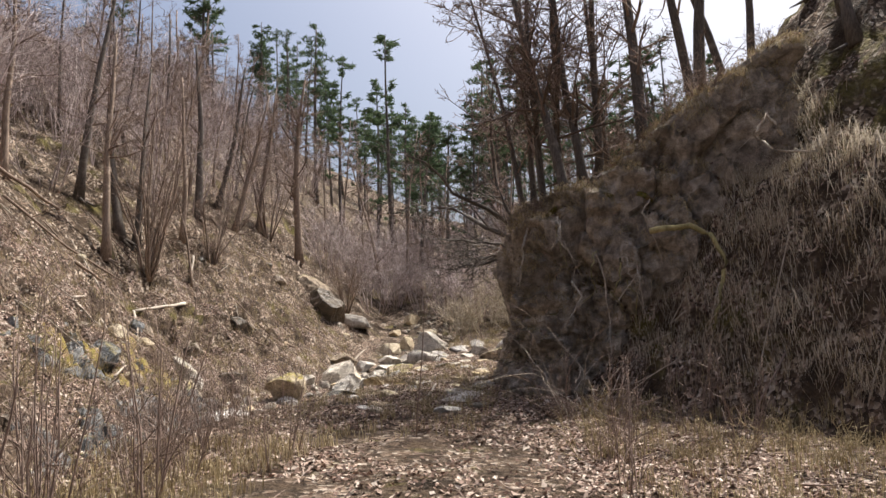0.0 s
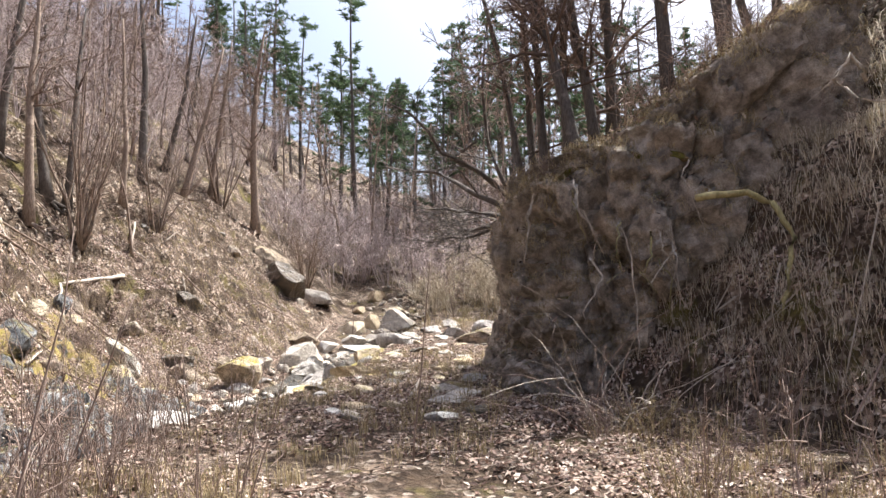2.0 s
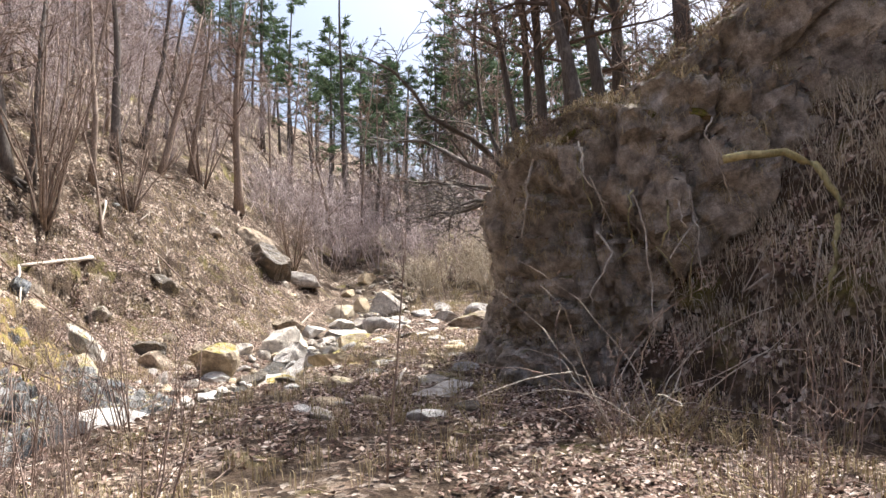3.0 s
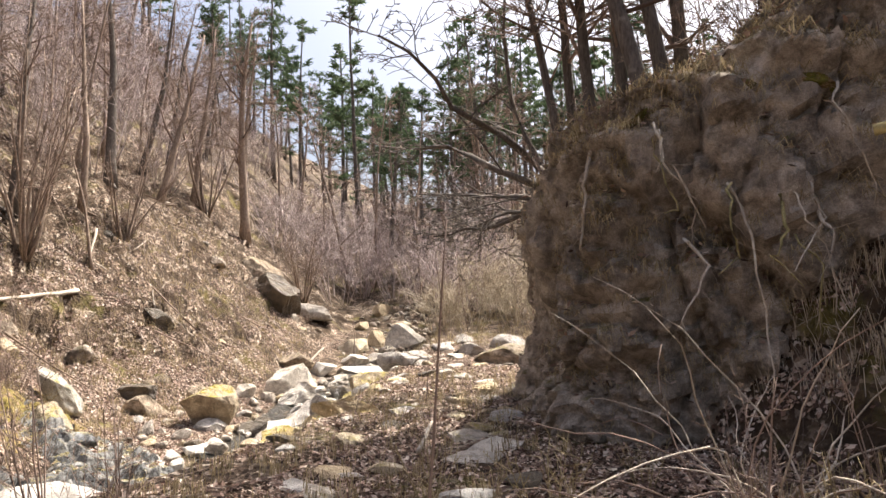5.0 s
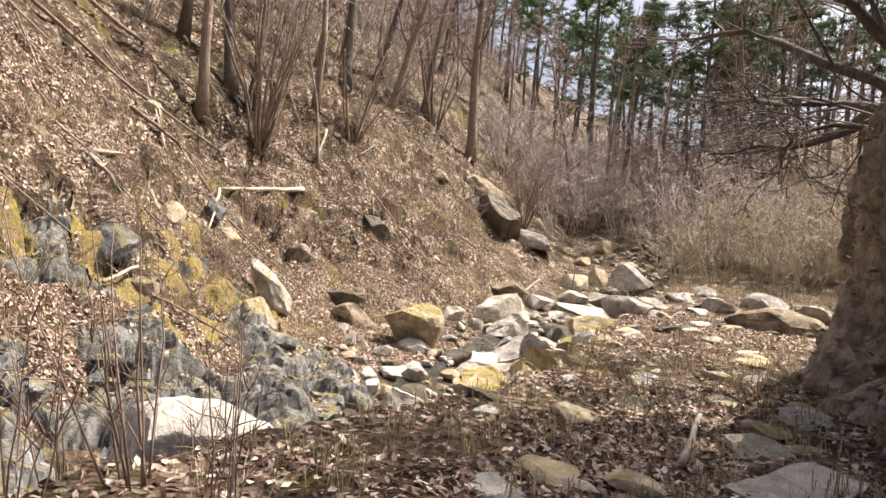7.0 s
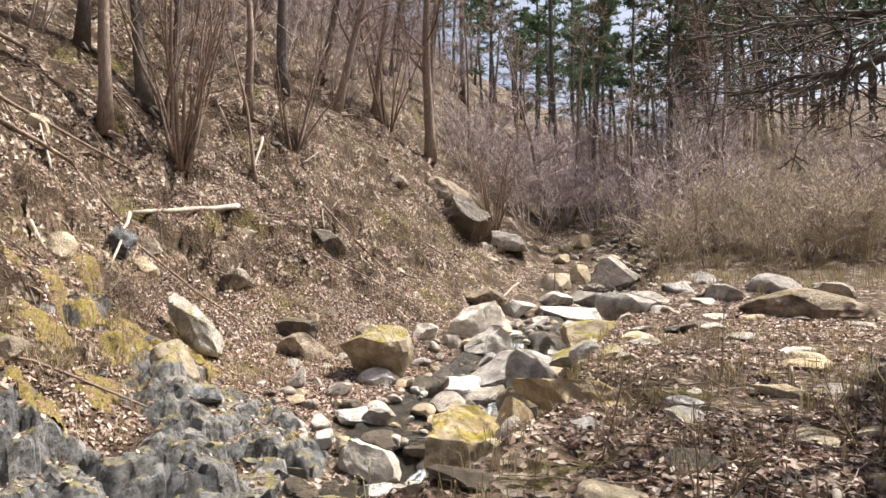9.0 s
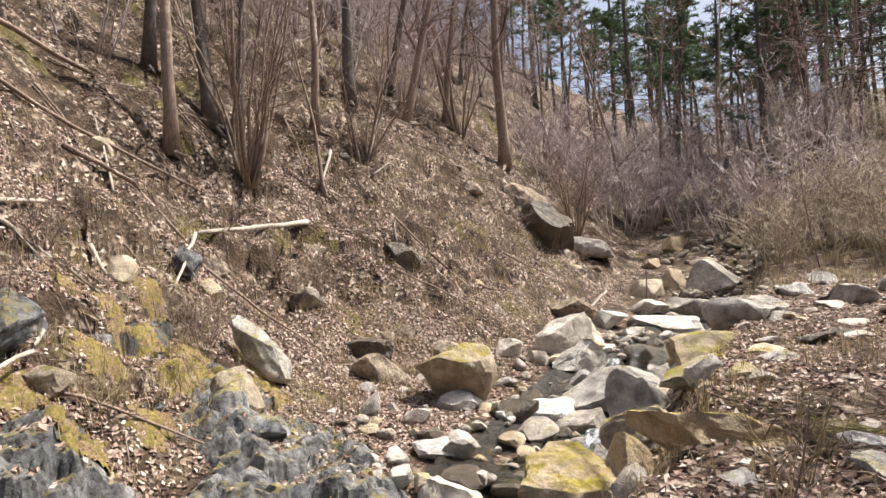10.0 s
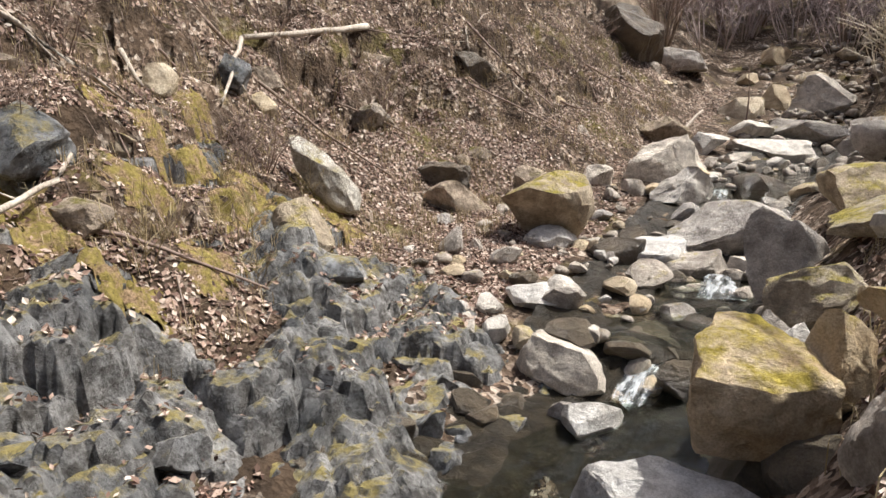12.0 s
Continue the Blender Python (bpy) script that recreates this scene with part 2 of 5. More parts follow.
def side_shoots(rng, tubes, line, r0, count, length, depth, spread=0.8, start=0.25, sides=4, lift=0.06, thin=0.45, least=0.003):
    """Branches off a line, and twigs off those."""
    for _ in range(count):
        k = start + (1 - start) * rng.random() ** 0.8
        f = k * (len(line) - 1)
        i = min(int(f), len(line) - 2)
        p = line[i].lerp(line[i + 1], f - i)
        along = (line[i + 1] - line[i]).normalized()
        side = Vector((rng.gauss(0, 1), rng.gauss(0, 1), rng.gauss(0, 0.5))).normalized()
        way = along * (1 - 0.45 * spread) + side * spread
        ln = length * (1.15 - 0.75 * k) * rng.uniform(0.55, 1.2)
        r = max(least, r0 * (1 - 0.75 * k) * thin * rng.uniform(0.7, 1.1))
        b = bent(rng, p, way, ln, 3 if depth else 2, 0.16, lift)
        tubes.add(b, taper(r, max(least * 0.6, r * 0.3), len(b)), sides if depth > 1 else 3)
        if depth > 0:
            side_shoots(rng, tubes, b, r, max(2, int(count * 0.55)) if depth > 1 else 3, ln * 0.55, depth - 1, spread, 0.2, 3, lift, 0.55, least)


# ---- the lie of the land ----
TOE_Y = (-20, 6, 14, 17, 20, 22, 24, 27, 31, 35, 40, 50, 90)
TOE_X = (-6.5, -6.8, -7.6, -8.2, -9.2, -9.5, -9.3, -8.1, -7.6, -7.5, -7.8, -10, -22)
TOE_Z = (-2.2, -1.5, -0.7, -0.45, -0.3, -0.25, -0.2, 0.0, 0.35, 0.8, 2.0, 5.5, 18.0)
BED_Y = (-20, 10, 15, 18.4, 19.6, 22, 24.5, 26.5, 31, 35, 40, 60)
BED_X = (-5.6, -6.2, -5.6, -5.2, -5.3, -5.5, -5.6, -5.3, -4.9, -4.3, -4, -3)
BED_Z = (-2.6, -2.0, -1.9, -1.75, -1.22, -1.15, -0.9, -0.52, -0.42, 0.2, 1.4, 9.5)
RIM_Y = (-20, 4, 10, 12, 13, 14, 15, 16.5, 18, 21, 24, 28, 33, 40)
RIM_X = (-3.6, -4.2, -4.6, -4.3, -4.05, -3.55, -3.1, -2.9, -2.9, -2.95, -2.9, -2.8, -2.5, -2.4)
TER_Y = (-60, 0, 10, 15, 18, 22, 27, 32, 36, 40, 48, 60, 90, 140)
TER_Z = (-1.5, -0.10, 0.0, 0.2, 0.3, 0.5, 0.7, 1.15, 1.9, 3.4, 6.8, 9.6, 15.0, 22.0)
SLOPE_Y = (-40, 0, 6, 9.5, 12, 13.6, 16, 18.5, 20, 23, 30, 60)
SLOPE_X = (9.5, 7.2, 5.9, 4.5, 2.9, 2.0, 1.5, 1.6, 2.4, 5.5, 10, 16)


def smooth(a, b, x):
    k = np.clip((x - a) / (b - a), 0, 1)
    return k * k * (3 - 2 * k)


def ground_z(x, y):
    """Height of the bare ground: left bank, stream bed, terrace, right slope."""
    x, y = np.asarray(x, float), np.asarray(y, float)
    toe, zt = np.interp(y, TOE_Y, TOE_X), np.interp(y, TOE_Y, TOE_Z)
    bx, bz = np.interp(y, BED_Y, BED_X), np.interp(y, BED_Y, BED_Z)
    rim, zr = np.interp(y, RIM_Y, RIM_X), np.interp(y, TER_Y, TER_Z)
    u = np.maximum(toe - x, 0)
    left = zt + 0.75 * np.minimum(u, 2) + 1.22 * np.clip(u - 2, 0, 4.5) + 0.80 * np.clip(u - 6.5, 0, 10) + 0.55 * np.clip(u - 16.5, 0, 30)
    k = np.clip((toe - x) / np.minimum(toe - bx - 0.9, -0.3), 0, 1)
    bank_l = zt + (bz - zt) * k ** 0.8
    k = np.clip((x - bx - 0.9) / np.maximum(rim - bx - 0.9, 0.3), 0, 1)
    bank_r = bz + (zr - bz) * k ** 0.95
    z = np.where(x < toe, left, np.where(x < bx, bank_l, np.where(x < rim, bank_r, zr)))
    # steep slope on the right, and the far valley sides
    s = np.interp(y, SLOPE_Y, SLOPE_X)
    v = np.maximum(x - s, 0)
    steep = 1 - smooth(19, 26, y)
    z = z + steep * (1.68 * np.minimum(v, 2.25) + 0.78 * np.clip(v - 2.25, 0, 0.95) + 1.35 * np.clip(v - 3.2, 0, 5.6) + 0.9 * np.clip(v - 8.8, 0, 14))
    z = z + (1 - steep) * (0.25 * np.minimum(v, 60))
    far = smooth(60, 260, np.hypot(x, y))
    return z * (1 - far) + far * (36 + 10 * np.sin(x * 0.013 + 1) + 6 * np.sin(y * 0.02 + x * 0.03))


# ---- ground ----
def axis(*spans):
    out = []
    for a, b, step in spans:
        out += list(np.arange(a, b, step))
    return np.array(out + [spans[-1][1]])


GX = axis((-420, -60, 24), (-60, -22, 2.0), (-22, -14, 0.4), (-14, 5.5, 0.125), (5.5, 12, 0.35), (12, 60, 3.0), (60, 420, 24))
GY = axis((-320, -40, 24), (-40, -4, 2.0), (-4, 6, 0.3), (6, 29, 0.125), (29, 46, 0.3), (46, 110, 2.0), (110, 420, 24))
XX, YY = np.meshgrid(GX, GY)
ZZ = ground_z(XX, YY)


def lumps(x, y, z):
    p = Vector((x, y, z))
    return 0.15 * noise.fractal(p * 0.8, 1.0, 2.1, 3) + 0.07 * noise.noise(p * 2.7) + 0.035 * noise.noise(p * 7.1)


near = (XX > -22) & (XX < 12) & (YY > -4) & (YY < 46)
uphill = np.clip((np.interp(YY, TOE_Y, TOE_X) - XX) / 2.0, 0, 1) + np.clip((XX - np.interp(YY, SLOPE_Y, SLOPE_X)) / 1.5, 0, 1)
rough_k = 0.45 + 1.45 * uphill
for i, j in zip(*np.nonzero(near)):
    x, y, z = XX[i, j], YY[i, j], ZZ[i, j]
    scarp = 0.0
    if uphill[i, j] > 0:
        patch = max(0.0, min(1.0, 0.5 + 1.6 * noise.noise(Vector((x * 0.45, y * 0.45, 7.0)))))
        saw = (z / 1.25 + 0.9 * noise.noise(Vector((x * 0.6, y * 0.6, 1.0))) + 0.35 * noise.noise(Vector((x * 2.1, y * 2.1, 3.0)))) % 1.0
        scarp = 0.95 * patch * min(1.0, uphill[i, j]) * (saw ** 3.2 - 0.25)
    ZZ[i, j] += rough_k[i, j] * lumps(x, y, z) - scarp
for i, j in zip(*np.nonzero(~near)):
    ZZ[i, j] += 0.4 * noise.noise(Vector((XX[i, j] * 0.12, YY[i, j] * 0.12, 0)))


def surface(x, y):
    """Height of the finished ground sheet, for things that rest on it."""
    x, y = np.asarray(x, float), np.asarray(y, float)
    i = np.clip(np.searchsorted(GX, x) - 1, 0, len(GX) - 2)
    j = np.clip(np.searchsorted(GY, y) - 1, 0, len(GY) - 2)
    fx, fy = (x - GX[i]) / (GX[i + 1] - GX[i]), (y - GY[j]) / (GY[j + 1] - GY[j])
    return (ZZ[j, i] * (1 - fx) + ZZ[j, i + 1] * fx) * (1 - fy) + (ZZ[j + 1, i] * (1 - fx) + ZZ[j + 1, i + 1] * fx) * fy


def top_surface(x, y):
    """The ground, or the bedrock where it stands above it."""
    z = surface(x, y)
    for xs, ys, Z in LEDGE:
        i, j = np.clip(((x - xs[0]) / STEP).astype(int), 0, len(xs) - 1), np.clip(((y - ys[0]) / STEP).astype(int), 0, len(ys) - 1)
        inside = (x > xs[0]) & (x < xs[-1]) & (y > ys[0]) & (y < ys[-1])
        z = np.where(inside, np.maximum(z, Z[j, i]), z)
    return z


def sheet(name, X, Y, Z, mat):
    h, w = X.shape
    idx = np.arange(h * w).reshape(h, w)
    f = np.stack([idx[:-1, :-1], idx[:-1, 1:], idx[1:, 1:], idx[1:, :-1]], -1).reshape(-1, 4)
    return mesh_object(name, np.stack([X, Y, Z], -1).reshape(-1, 3), f, mat)


ground = tagged(sheet("ground", XX, YY, ZZ, M_SOIL), "ravine ground of brown soil, dry leaves and moss", "ground", kind="structure")


# ---- rock ----
def blocks(p, size, lean, seed):
    """Stepped height of cracked rock: each cell a tilted block, with a gap at its rim."""
    q = Vector((p[0] / size[0], p[1] / size[1], seed))
    dist, pts = noise.voronoi(q)
    c = pts[0]
    n = noise.cell_vector(c * 7.3)
    h = (n.x - 0.5) + lean[0] * (q.x - c.x) * (n.y) + lean[1] * (q.y - c.y) * (n.z)
    rim = dist[1] - dist[0]
    return h, rim


LEDGE = []
STEP = 0.04


def rock_ledge():
    """Blue-grey bedrock in ribs of cracked blocks that step down from the left bank into the pool."""
    xs, ys = np.arange(-11.2, -5.4, STEP), np.arange(10.0, 20.6, STEP)
    X, Y = np.meshgrid(xs, ys)

    def slope(x, y):
        toe = np.interp(y, TOE_Y, TOE_X)
        rise = np.exp(-(((x - toe - 0.75) / 1.75) ** 2)) * smooth(10.2, 12.5, y) * (1 - smooth(18.2, 20.2, y))
        return ground_z(x, y) + 0.42 * rise

    # axes of the joints: a runs down the ribs, b across them
    ax, ay, bx, by = 0.83, -0.55, 0.55, 0.83
    sizes = ((0.95, 0.70, 3.0), (0.34, 0.42, 8.0), (0.13, 0.17, 12.0))
    layers = []
    fine = np.zeros_like(X)
    for sa, sb, seed in sizes:
        cx, cy, lift, gap = (np.zeros_like(X) for _ in range(4))
        for i in range(X.shape[0]):
            for j in range(X.shape[1]):
                x, y = X[i, j], Y[i, j]
                w = 0.10 * noise.noise(Vector((x * 1.7, y * 1.7, seed)))
                q = Vector(((x * ax + y * ay + w) / sa, (x * bx + y * by - w) / sb, seed))
                dist, pts = noise.voronoi(q)
                c = pts[0]
                n = noise.cell_vector(c * 7.3)
                p, r = c.x * sa, c.y * sb
                cx[i, j], cy[i, j] = p * ax + r * bx, p * ay + r * by
                lift[i, j] = (n.x - 0.5) + 0.35 * (q.x - c.x) * n.y + 0.35 * (q.y - c.y) * (n.z - 0.5)
                gap[i, j] = max(0.0, 1 - (dist[1] - dist[0]) / 0.10)
        layers.append((slope(cx, cy), lift, gap))
    for i in range(X.shape[0]):
        for j in range(X.shape[1]):
            x, y = X[i, j], Y[i, j]
            a, b = x * ax + y * ay, x * bx + y * by
            rib = noise.noise(Vector((a * 0.22, b * 1.05, 2.0))) + 0.5 * noise.noise(Vector((a * 0.9, b * 1.3, 6.0)))
            edge = max(0.0, min(1, (x + 11.2) / 0.6, (-5.4 - x) / 0.5, (y - 10.0) / 0.6, (20.6 - y) / 0.5))
            fine[i, j] = 0.42 * rib + 0.02 * noise.noise(Vector((a * 4, b * 15, 0))) + 0.02 * noise.noise(Vector((x * 13, y * 13, 0))) - 1.2 * (1 - edge)
    (g1, l1, c1), (g2, l2, c2), (_, l3, c3) = layers
    Z = 0.3 * g1 + 0.6 * g2 + 0.1 * slope(X, Y) + 0.17 * l1 + 0.085 * l2 + 0.025 * l3 - 0.09 * c1 - 0.06 * c2 - 0.015 * c3 + fine - 0.15
    ob = empty("rock_ledge", Matrix.Translation((-8.3, 16.0, -0.4)))
    bed = sheet("bedrock", X, Y, Z, M_LEDGE)
    bed.data.set_sharp_from_angle(angle=radians(28))
    bed.parent = ob
    bed.matrix_basis = Matrix.Translation((8.3, -16.0, 0.4))
    rng = random.Random(17)
    for _ in range(16):
        y = rng.uniform(12.2, 19.0)
        x = float(np.interp(y, TOE_Y, TOE_X)) + rng.uniform(-0.9, 1.6)
        i, j = int((x + 11.2) / STEP), int((y - 10.0) / STEP)
        z, w = float(Z[j, i]), rng.uniform(0.22, 0.62)
        block = new("block", boulder_mesh("block", rng.randint(1000, 3000), w, w * rng.uniform(0.6, 1.1), w * rng.uniform(0.4, 0.7), M_LEDGE, 3, 16))
        block.parent = ob
        block.matrix_basis = pose(x + 8.3, y - 16.0, z + 0.4 - 0.03 * w, rng.uniform(-15, 15), rng.uniform(-15, 15), rng.uniform(0, 90))
    LEDGE.append((xs, ys, Z))
    return tagged(ob, "stepped blue-grey bedrock with moss above the pool", "rock")



CLIFF = []


def cliff():
    """The dark rock block with upright faces beside the path."""
    bm = bmesh.new()
    bmesh.ops.create_cube(bm, size=2)
    bmesh.ops.subdivide_edges(bm, edges=bm.edges[:], cuts=78, use_grid_fill=True)
    for v in bm.verts:
        x, y, z = v.co
        k = 1 / max(1e-6, (abs(x) ** 9 + abs(y) ** 9 + abs(z) ** 9) ** (1 / 9))
        x, y, z = x * k, y * k, z * k
        px, py = 3.42 + 2.98 * x, 16.75 + 3.0 * y
        py += 0.28 * (px - 0.8) * (-0.9 if y < 0 else 0.2)
        top = 4.30 + 0.28 * max(0, px - 1.0) + 0.40 * max(0, px - 2.3)
        pz = -0.8 + (top + 0.8) * (z + 1) / 2
        px -= 0.45 * smooth(1.6, 0.0, pz) * (x < 0) * abs(x)
        px += 0.35 * smooth(2.6, 4.3, pz) * (x < 0) * abs(x)
        p = Vector((px, py, pz))
        n = Vector((x, y, z * 0.3)).normalized()
        a, ra = blocks((py * 0.8 + px * 0.9, pz), (1.2, 2.2), (0.5, 0.3), 5.0)
        b, rb = blocks((py * 0.8 + px * 0.9, pz), (0.42, 0.75), (0.5, 0.3), 9.0)
        d = 0.46 * a + 0.30 * b - 0.24 * max(0, 1 - ra / 0.10) - 0.14 * max(0, 1 - rb / 0.15)
        d += 0.14 * noise.fractal(p * 0.7, 1.0, 2.0, 4) + 0.09 * noise.noise(p * 4) + 0.08 * noise.noise(p * 8)
        v.co = p + n * d
    me = bpy.data.meshes.new("rock_outcrop")
    bm.to_mesh(me)
    bm.free()
    me.materials.append(M_CLIFF)
    me.polygons.foreach_set("use_smooth", [True] * len(me.polygons))
    me.set_sharp_from_angle(angle=radians(26))
    CLIFF.append(me)
    thing = empty("rock_outcrop", Matrix.Translation((3.5, 16.9, 0.2)))
    face = new("rock_face", me)
    face.parent = thing
    face.matrix_basis = Matrix.Translation((-3.5, -16.9, -0.2))
    rng = random.Random(14)
    for x, y, z, w in ((1.55, 14.0, 3.9, 0.7), (1.95, 13.9, 3.95, 0.5), (2.6, 13.7, 4.1, 0.9), (3.2, 13.4, 4.0, 0.8)):
        cushion = new("moss_cushion", boulder_mesh("moss_cushion", rng.randint(400, 900), w, w * 0.7, w * 0.2, M_CUSHION, 3, 6))
        cushion.parent = thing
        cushion.matrix_basis = pose(x - 3.5, y - 16.9, z - 0.2, 25, 0, rng.uniform(0, 360))
        cushion["label"] = "green moss cushion"
    return tagged(thing, "dark upright rock outcrop with moss and roots", "rock")



def boulder_mesh(name, seed, w, d, h, mat, detail=3, cuts=13, slab=False, peak=0.0):
    rng = random.Random(seed)
    bm = bmesh.new()
    bmesh.ops.create_icosphere(bm, subdivisions=detail, radius=1)
    planes = []
    for _ in range(cuts):
        n = Vector((rng.gauss(0, 1), rng.gauss(0, 1), rng.gauss(0, 0.8))).normalized()
        planes.append((n, rng.uniform(0.40, 0.74)))
    if slab:
        planes += [(Vector((rng.uniform(-0.2, 0.2), rng.uniform(-0.2, 0.2), 1)).normalized(), 0.5), (Vector((0, 0, -1)), 0.5)]
    off = Vector((seed * 3.7, seed * 1.3, seed * 2.9))
    for v in bm.verts:
        p = v.co.copy()
        for n, k in planes:
            over = p.dot(n) - k
            if over > 0:
                p -= n * over * 0.97
        p += v.co * (0.07 * noise.noise(p * 1.3 + off) + 0.06 * noise.noise(p * 4.0 + off) + 0.03 * noise.noise(p * 9 + off) + 0.012 * noise.noise(p * 19 + off))
        v.co = p
    for a, size in enumerate((w, d, h)):
        lo, hi = min(v.co[a] for v in bm.verts), max(v.co[a] for v in bm.verts)
        for v in bm.verts:
            v.co[a] = (v.co[a] - (lo + hi) / 2) * size / (hi - lo)
    if peak:
        for v in bm.verts:
            k = v.co.z / h + 0.5
            v.co.x *= 1 - peak * k
            v.co.y = v.co.y * (1 - peak * k) + 0.3 * d * peak * k
    me = bpy.data.meshes.new(name)
    bm.to_mesh(me)
    bm.free()
    me.materials.append(mat)
    me.polygons.foreach_set("use_smooth", [True] * len(me.polygons))
    me.set_sharp_from_angle(angle=radians(24))
    return me


rock_ledge()
cliff()
SEED = [20]


def boulder(x, y, z, w, d, h, mat, label, tilt=(0, 0, 0), detail=3, slab=False, name="boulder", cuts=13, group="boulders in the stream", peak=0.0):
    """A boulder whose base lies at z; about a fifth of it is sunk."""
    SEED[0] += 1
    low = float(ground_z(x, y)) - 0.10
    if low < z:
        drop = min(z - low, 0.15)
        h, z = h + drop * 0.9, z - drop
    ob = new(name, boulder_mesh(name, SEED[0], w, d, h, mat, detail, cuts, slab, peak))
    ob.matrix_basis = pose(x, y, z + 0.36 * h, *tilt)
    return tagged(ob, label, "boulder" if name == "boulder" else "stone", group)


def wedge_rock(x, y, z, w, d, h, rise, turn):
    """A broad rock with an upright front and a mossy top that narrows to a raised tip behind; the front's foot is at x, y, z."""
    bm = bmesh.new()
    plan = ((-0.50, 0.10, 1.0), (-0.05, -0.06, 0.92), (0.48, 0.06, 0.86), (0.38, 0.55, 1.0), (0.14, 1.0, 1.0), (-0.06, 0.98, 1.02), (-0.36, 0.45, 1.0))
    for a, b, k in plan:
        bm.verts.new((a * w, b * d, h * k + rise * max(0, b)))
        bm.verts.new((a * w * (0.96 if b < 0.3 else 0.7) + 0.05, b * d * 0.8 + 0.10, -0.12))
        bm.verts.new((a * w * 1.06, b * d - 0.02, h * 0.45))
    hull = bmesh.ops.convex_hull(bm, input=bm.verts)
    bmesh.ops.delete(bm, geom=[v for v in hull["geom_interior"] if isinstance(v, bmesh.types.BMVert)], context="VERTS")
    for _ in range(4):
        bmesh.ops.subdivide_edges(bm, edges=[e for e in bm.edges if e.calc_length() > 0.05], cuts=1, use_grid_fill=True, smooth=0.18)
    bmesh.ops.triangulate(bm, faces=bm.faces)
    bmesh.ops.recalc_face_normals(bm, faces=bm.faces)
    bm.normal_update()
    for v in bm.verts:
        p = v.co
        v.co = p + v.normal * (0.05 * noise.noise(p * 3.2) + 0.025 * noise.noise(p * 8 + Vector((3, 1, 5))) + 0.012 * noise.noise(p * 19))
    me = bpy.data.meshes.new("boulder")
    bm.to_mesh(me)
    bm.free()
    me.materials.append(M_GOLD)
    me.polygons.foreach_set("use_smooth", [True] * len(me.polygons))
    me.set_sharp_from_angle(angle=radians(30))
    ob = new("boulder", me)
    ob.matrix_basis = pose(x, y, z, 0, 0, -turn)
    return tagged(ob, "wedge of pale rock topped with yellow moss beside the pool", "boulder", "boulders in the stream")


PALE, GREY, TAN = "pale sunlit granite boulder in the stream bed", "grey granite boulder beside the water", "tan granite boulder with weathered faces"
WETL, MOSSL = "dark wet brown rock in the stream", "granite boulder with yellow-green moss on top"
boulder(-7.42, 22.35, -0.50, 1.40, 1.1, 1.05, M_MOSS, "tan mossy boulder propped above a smaller stone", (0, 8, 20), 4)
boulder(-7.25, 22.05, -0.95, 0.85, 0.75, 0.62, M_PALE, "pale boulder under a mossy boulder", (0, 0, 30), 4)
boulder(-6.80, 26.75, -0.42, 1.75, 1.05, 1.0, M_PALE, "long pale granite slab leaning across the stream", (12, -24, 25), 4, True)
boulder(-7.76, 25.67, -0.40, 0.62, 0.6, 0.6, M_PALE, PALE)
boulder(-6.16, 25.67, -0.66, 1.30, 1.0, 0.95, M_PALE, PALE, (6, 0, 40), 4)
boulder(-6.58, 30.21, -0.15, 1.05, 0.9, 0.75, M_PALE, PALE)
boulder(-6.49, 35.40, 0.45, 1.40, 1.1, 0.95, M_TAN, TAN, (0, 6, 10))
boulder(-4.47, 37.00, 0.45, 2.25, 1.7, 1.65, M_PALE, "large white sunlit boulder at the top of the stream", (0, 0, 25), 4)
boulder(-5.74, 36.80, 0.55, 0.95, 0.9, 1.25, M_TAN, TAN)
boulder(-5.90, 32.70, 0.00, 1.15, 0.9, 0.75, M_PALE, PALE)
boulder(-4.60, 33.43, -0.08, 2.20, 1.4, 0.85, M_GREY, GREY, (0, 0, -10))
boulder(-5.17, 31.34, -0.30, 2.25, 1.2, 0.62, M_PALE, "flat pale slab lying across the stream", (0, 4, 8), 3, True)
boulder(-4.88, 26.47, -0.70, 1.45, 1.0, 0.75, M_WET_SHADE, WETL)
boulder(-5.03, 23.74, -1.10, 1.80, 1.3, 1.05, M_GREY, GREY, (0, -6, 15), 4)
boulder(-6.18, 22.04, -1.10, 0.85, 0.35, 0.80, M_WET_SHADE, "dark slab of rock leaning in the stream", (0, -38, 10), 3)
boulder(-5.84, 22.40, -1.10, 1.02, 0.8, 0.66, M_PALE, PALE, (0, -18, 20), 4)
boulder(-5.34, 22.20, -1.20, 1.22, 0.7, 0.55, M_GREY, GREY, (0, -10, 12), 4, True)
boulder(-4.02, 20.95, -0.50, 0.95, 0.85, 0.85, M_GREY, GREY, (0, 0, 35), 4)
boulder(-3.72, 19.15, -0.36, 0.85, 0.75, 0.50, M_MOSS, MOSSL, (0, -8, 10), 4)
boulder(-6.49, 19.83, -1.02, 0.70, 0.6, 0.42, M_PALE, PALE)
boulder(-5.86, 18.85, -1.48, 1.05, 0.75, 0.78, M_PALE, "pale angular boulder standing in the pool", (8, 24, -25), 4)
boulder(-5.30, 19.75, -1.32, 1.05, 0.75, 0.42, M_WET_SHADE, WETL, (0, 4, 15), 3, True)
boulder(-5.02, 20.40, -1.28, 0.50, 0.45, 0.48, M_GREY, GREY)
boulder(-4.70, 20.20, -1.24, 0.72, 0.5, 0.42, M_WET_SHADE, WETL)
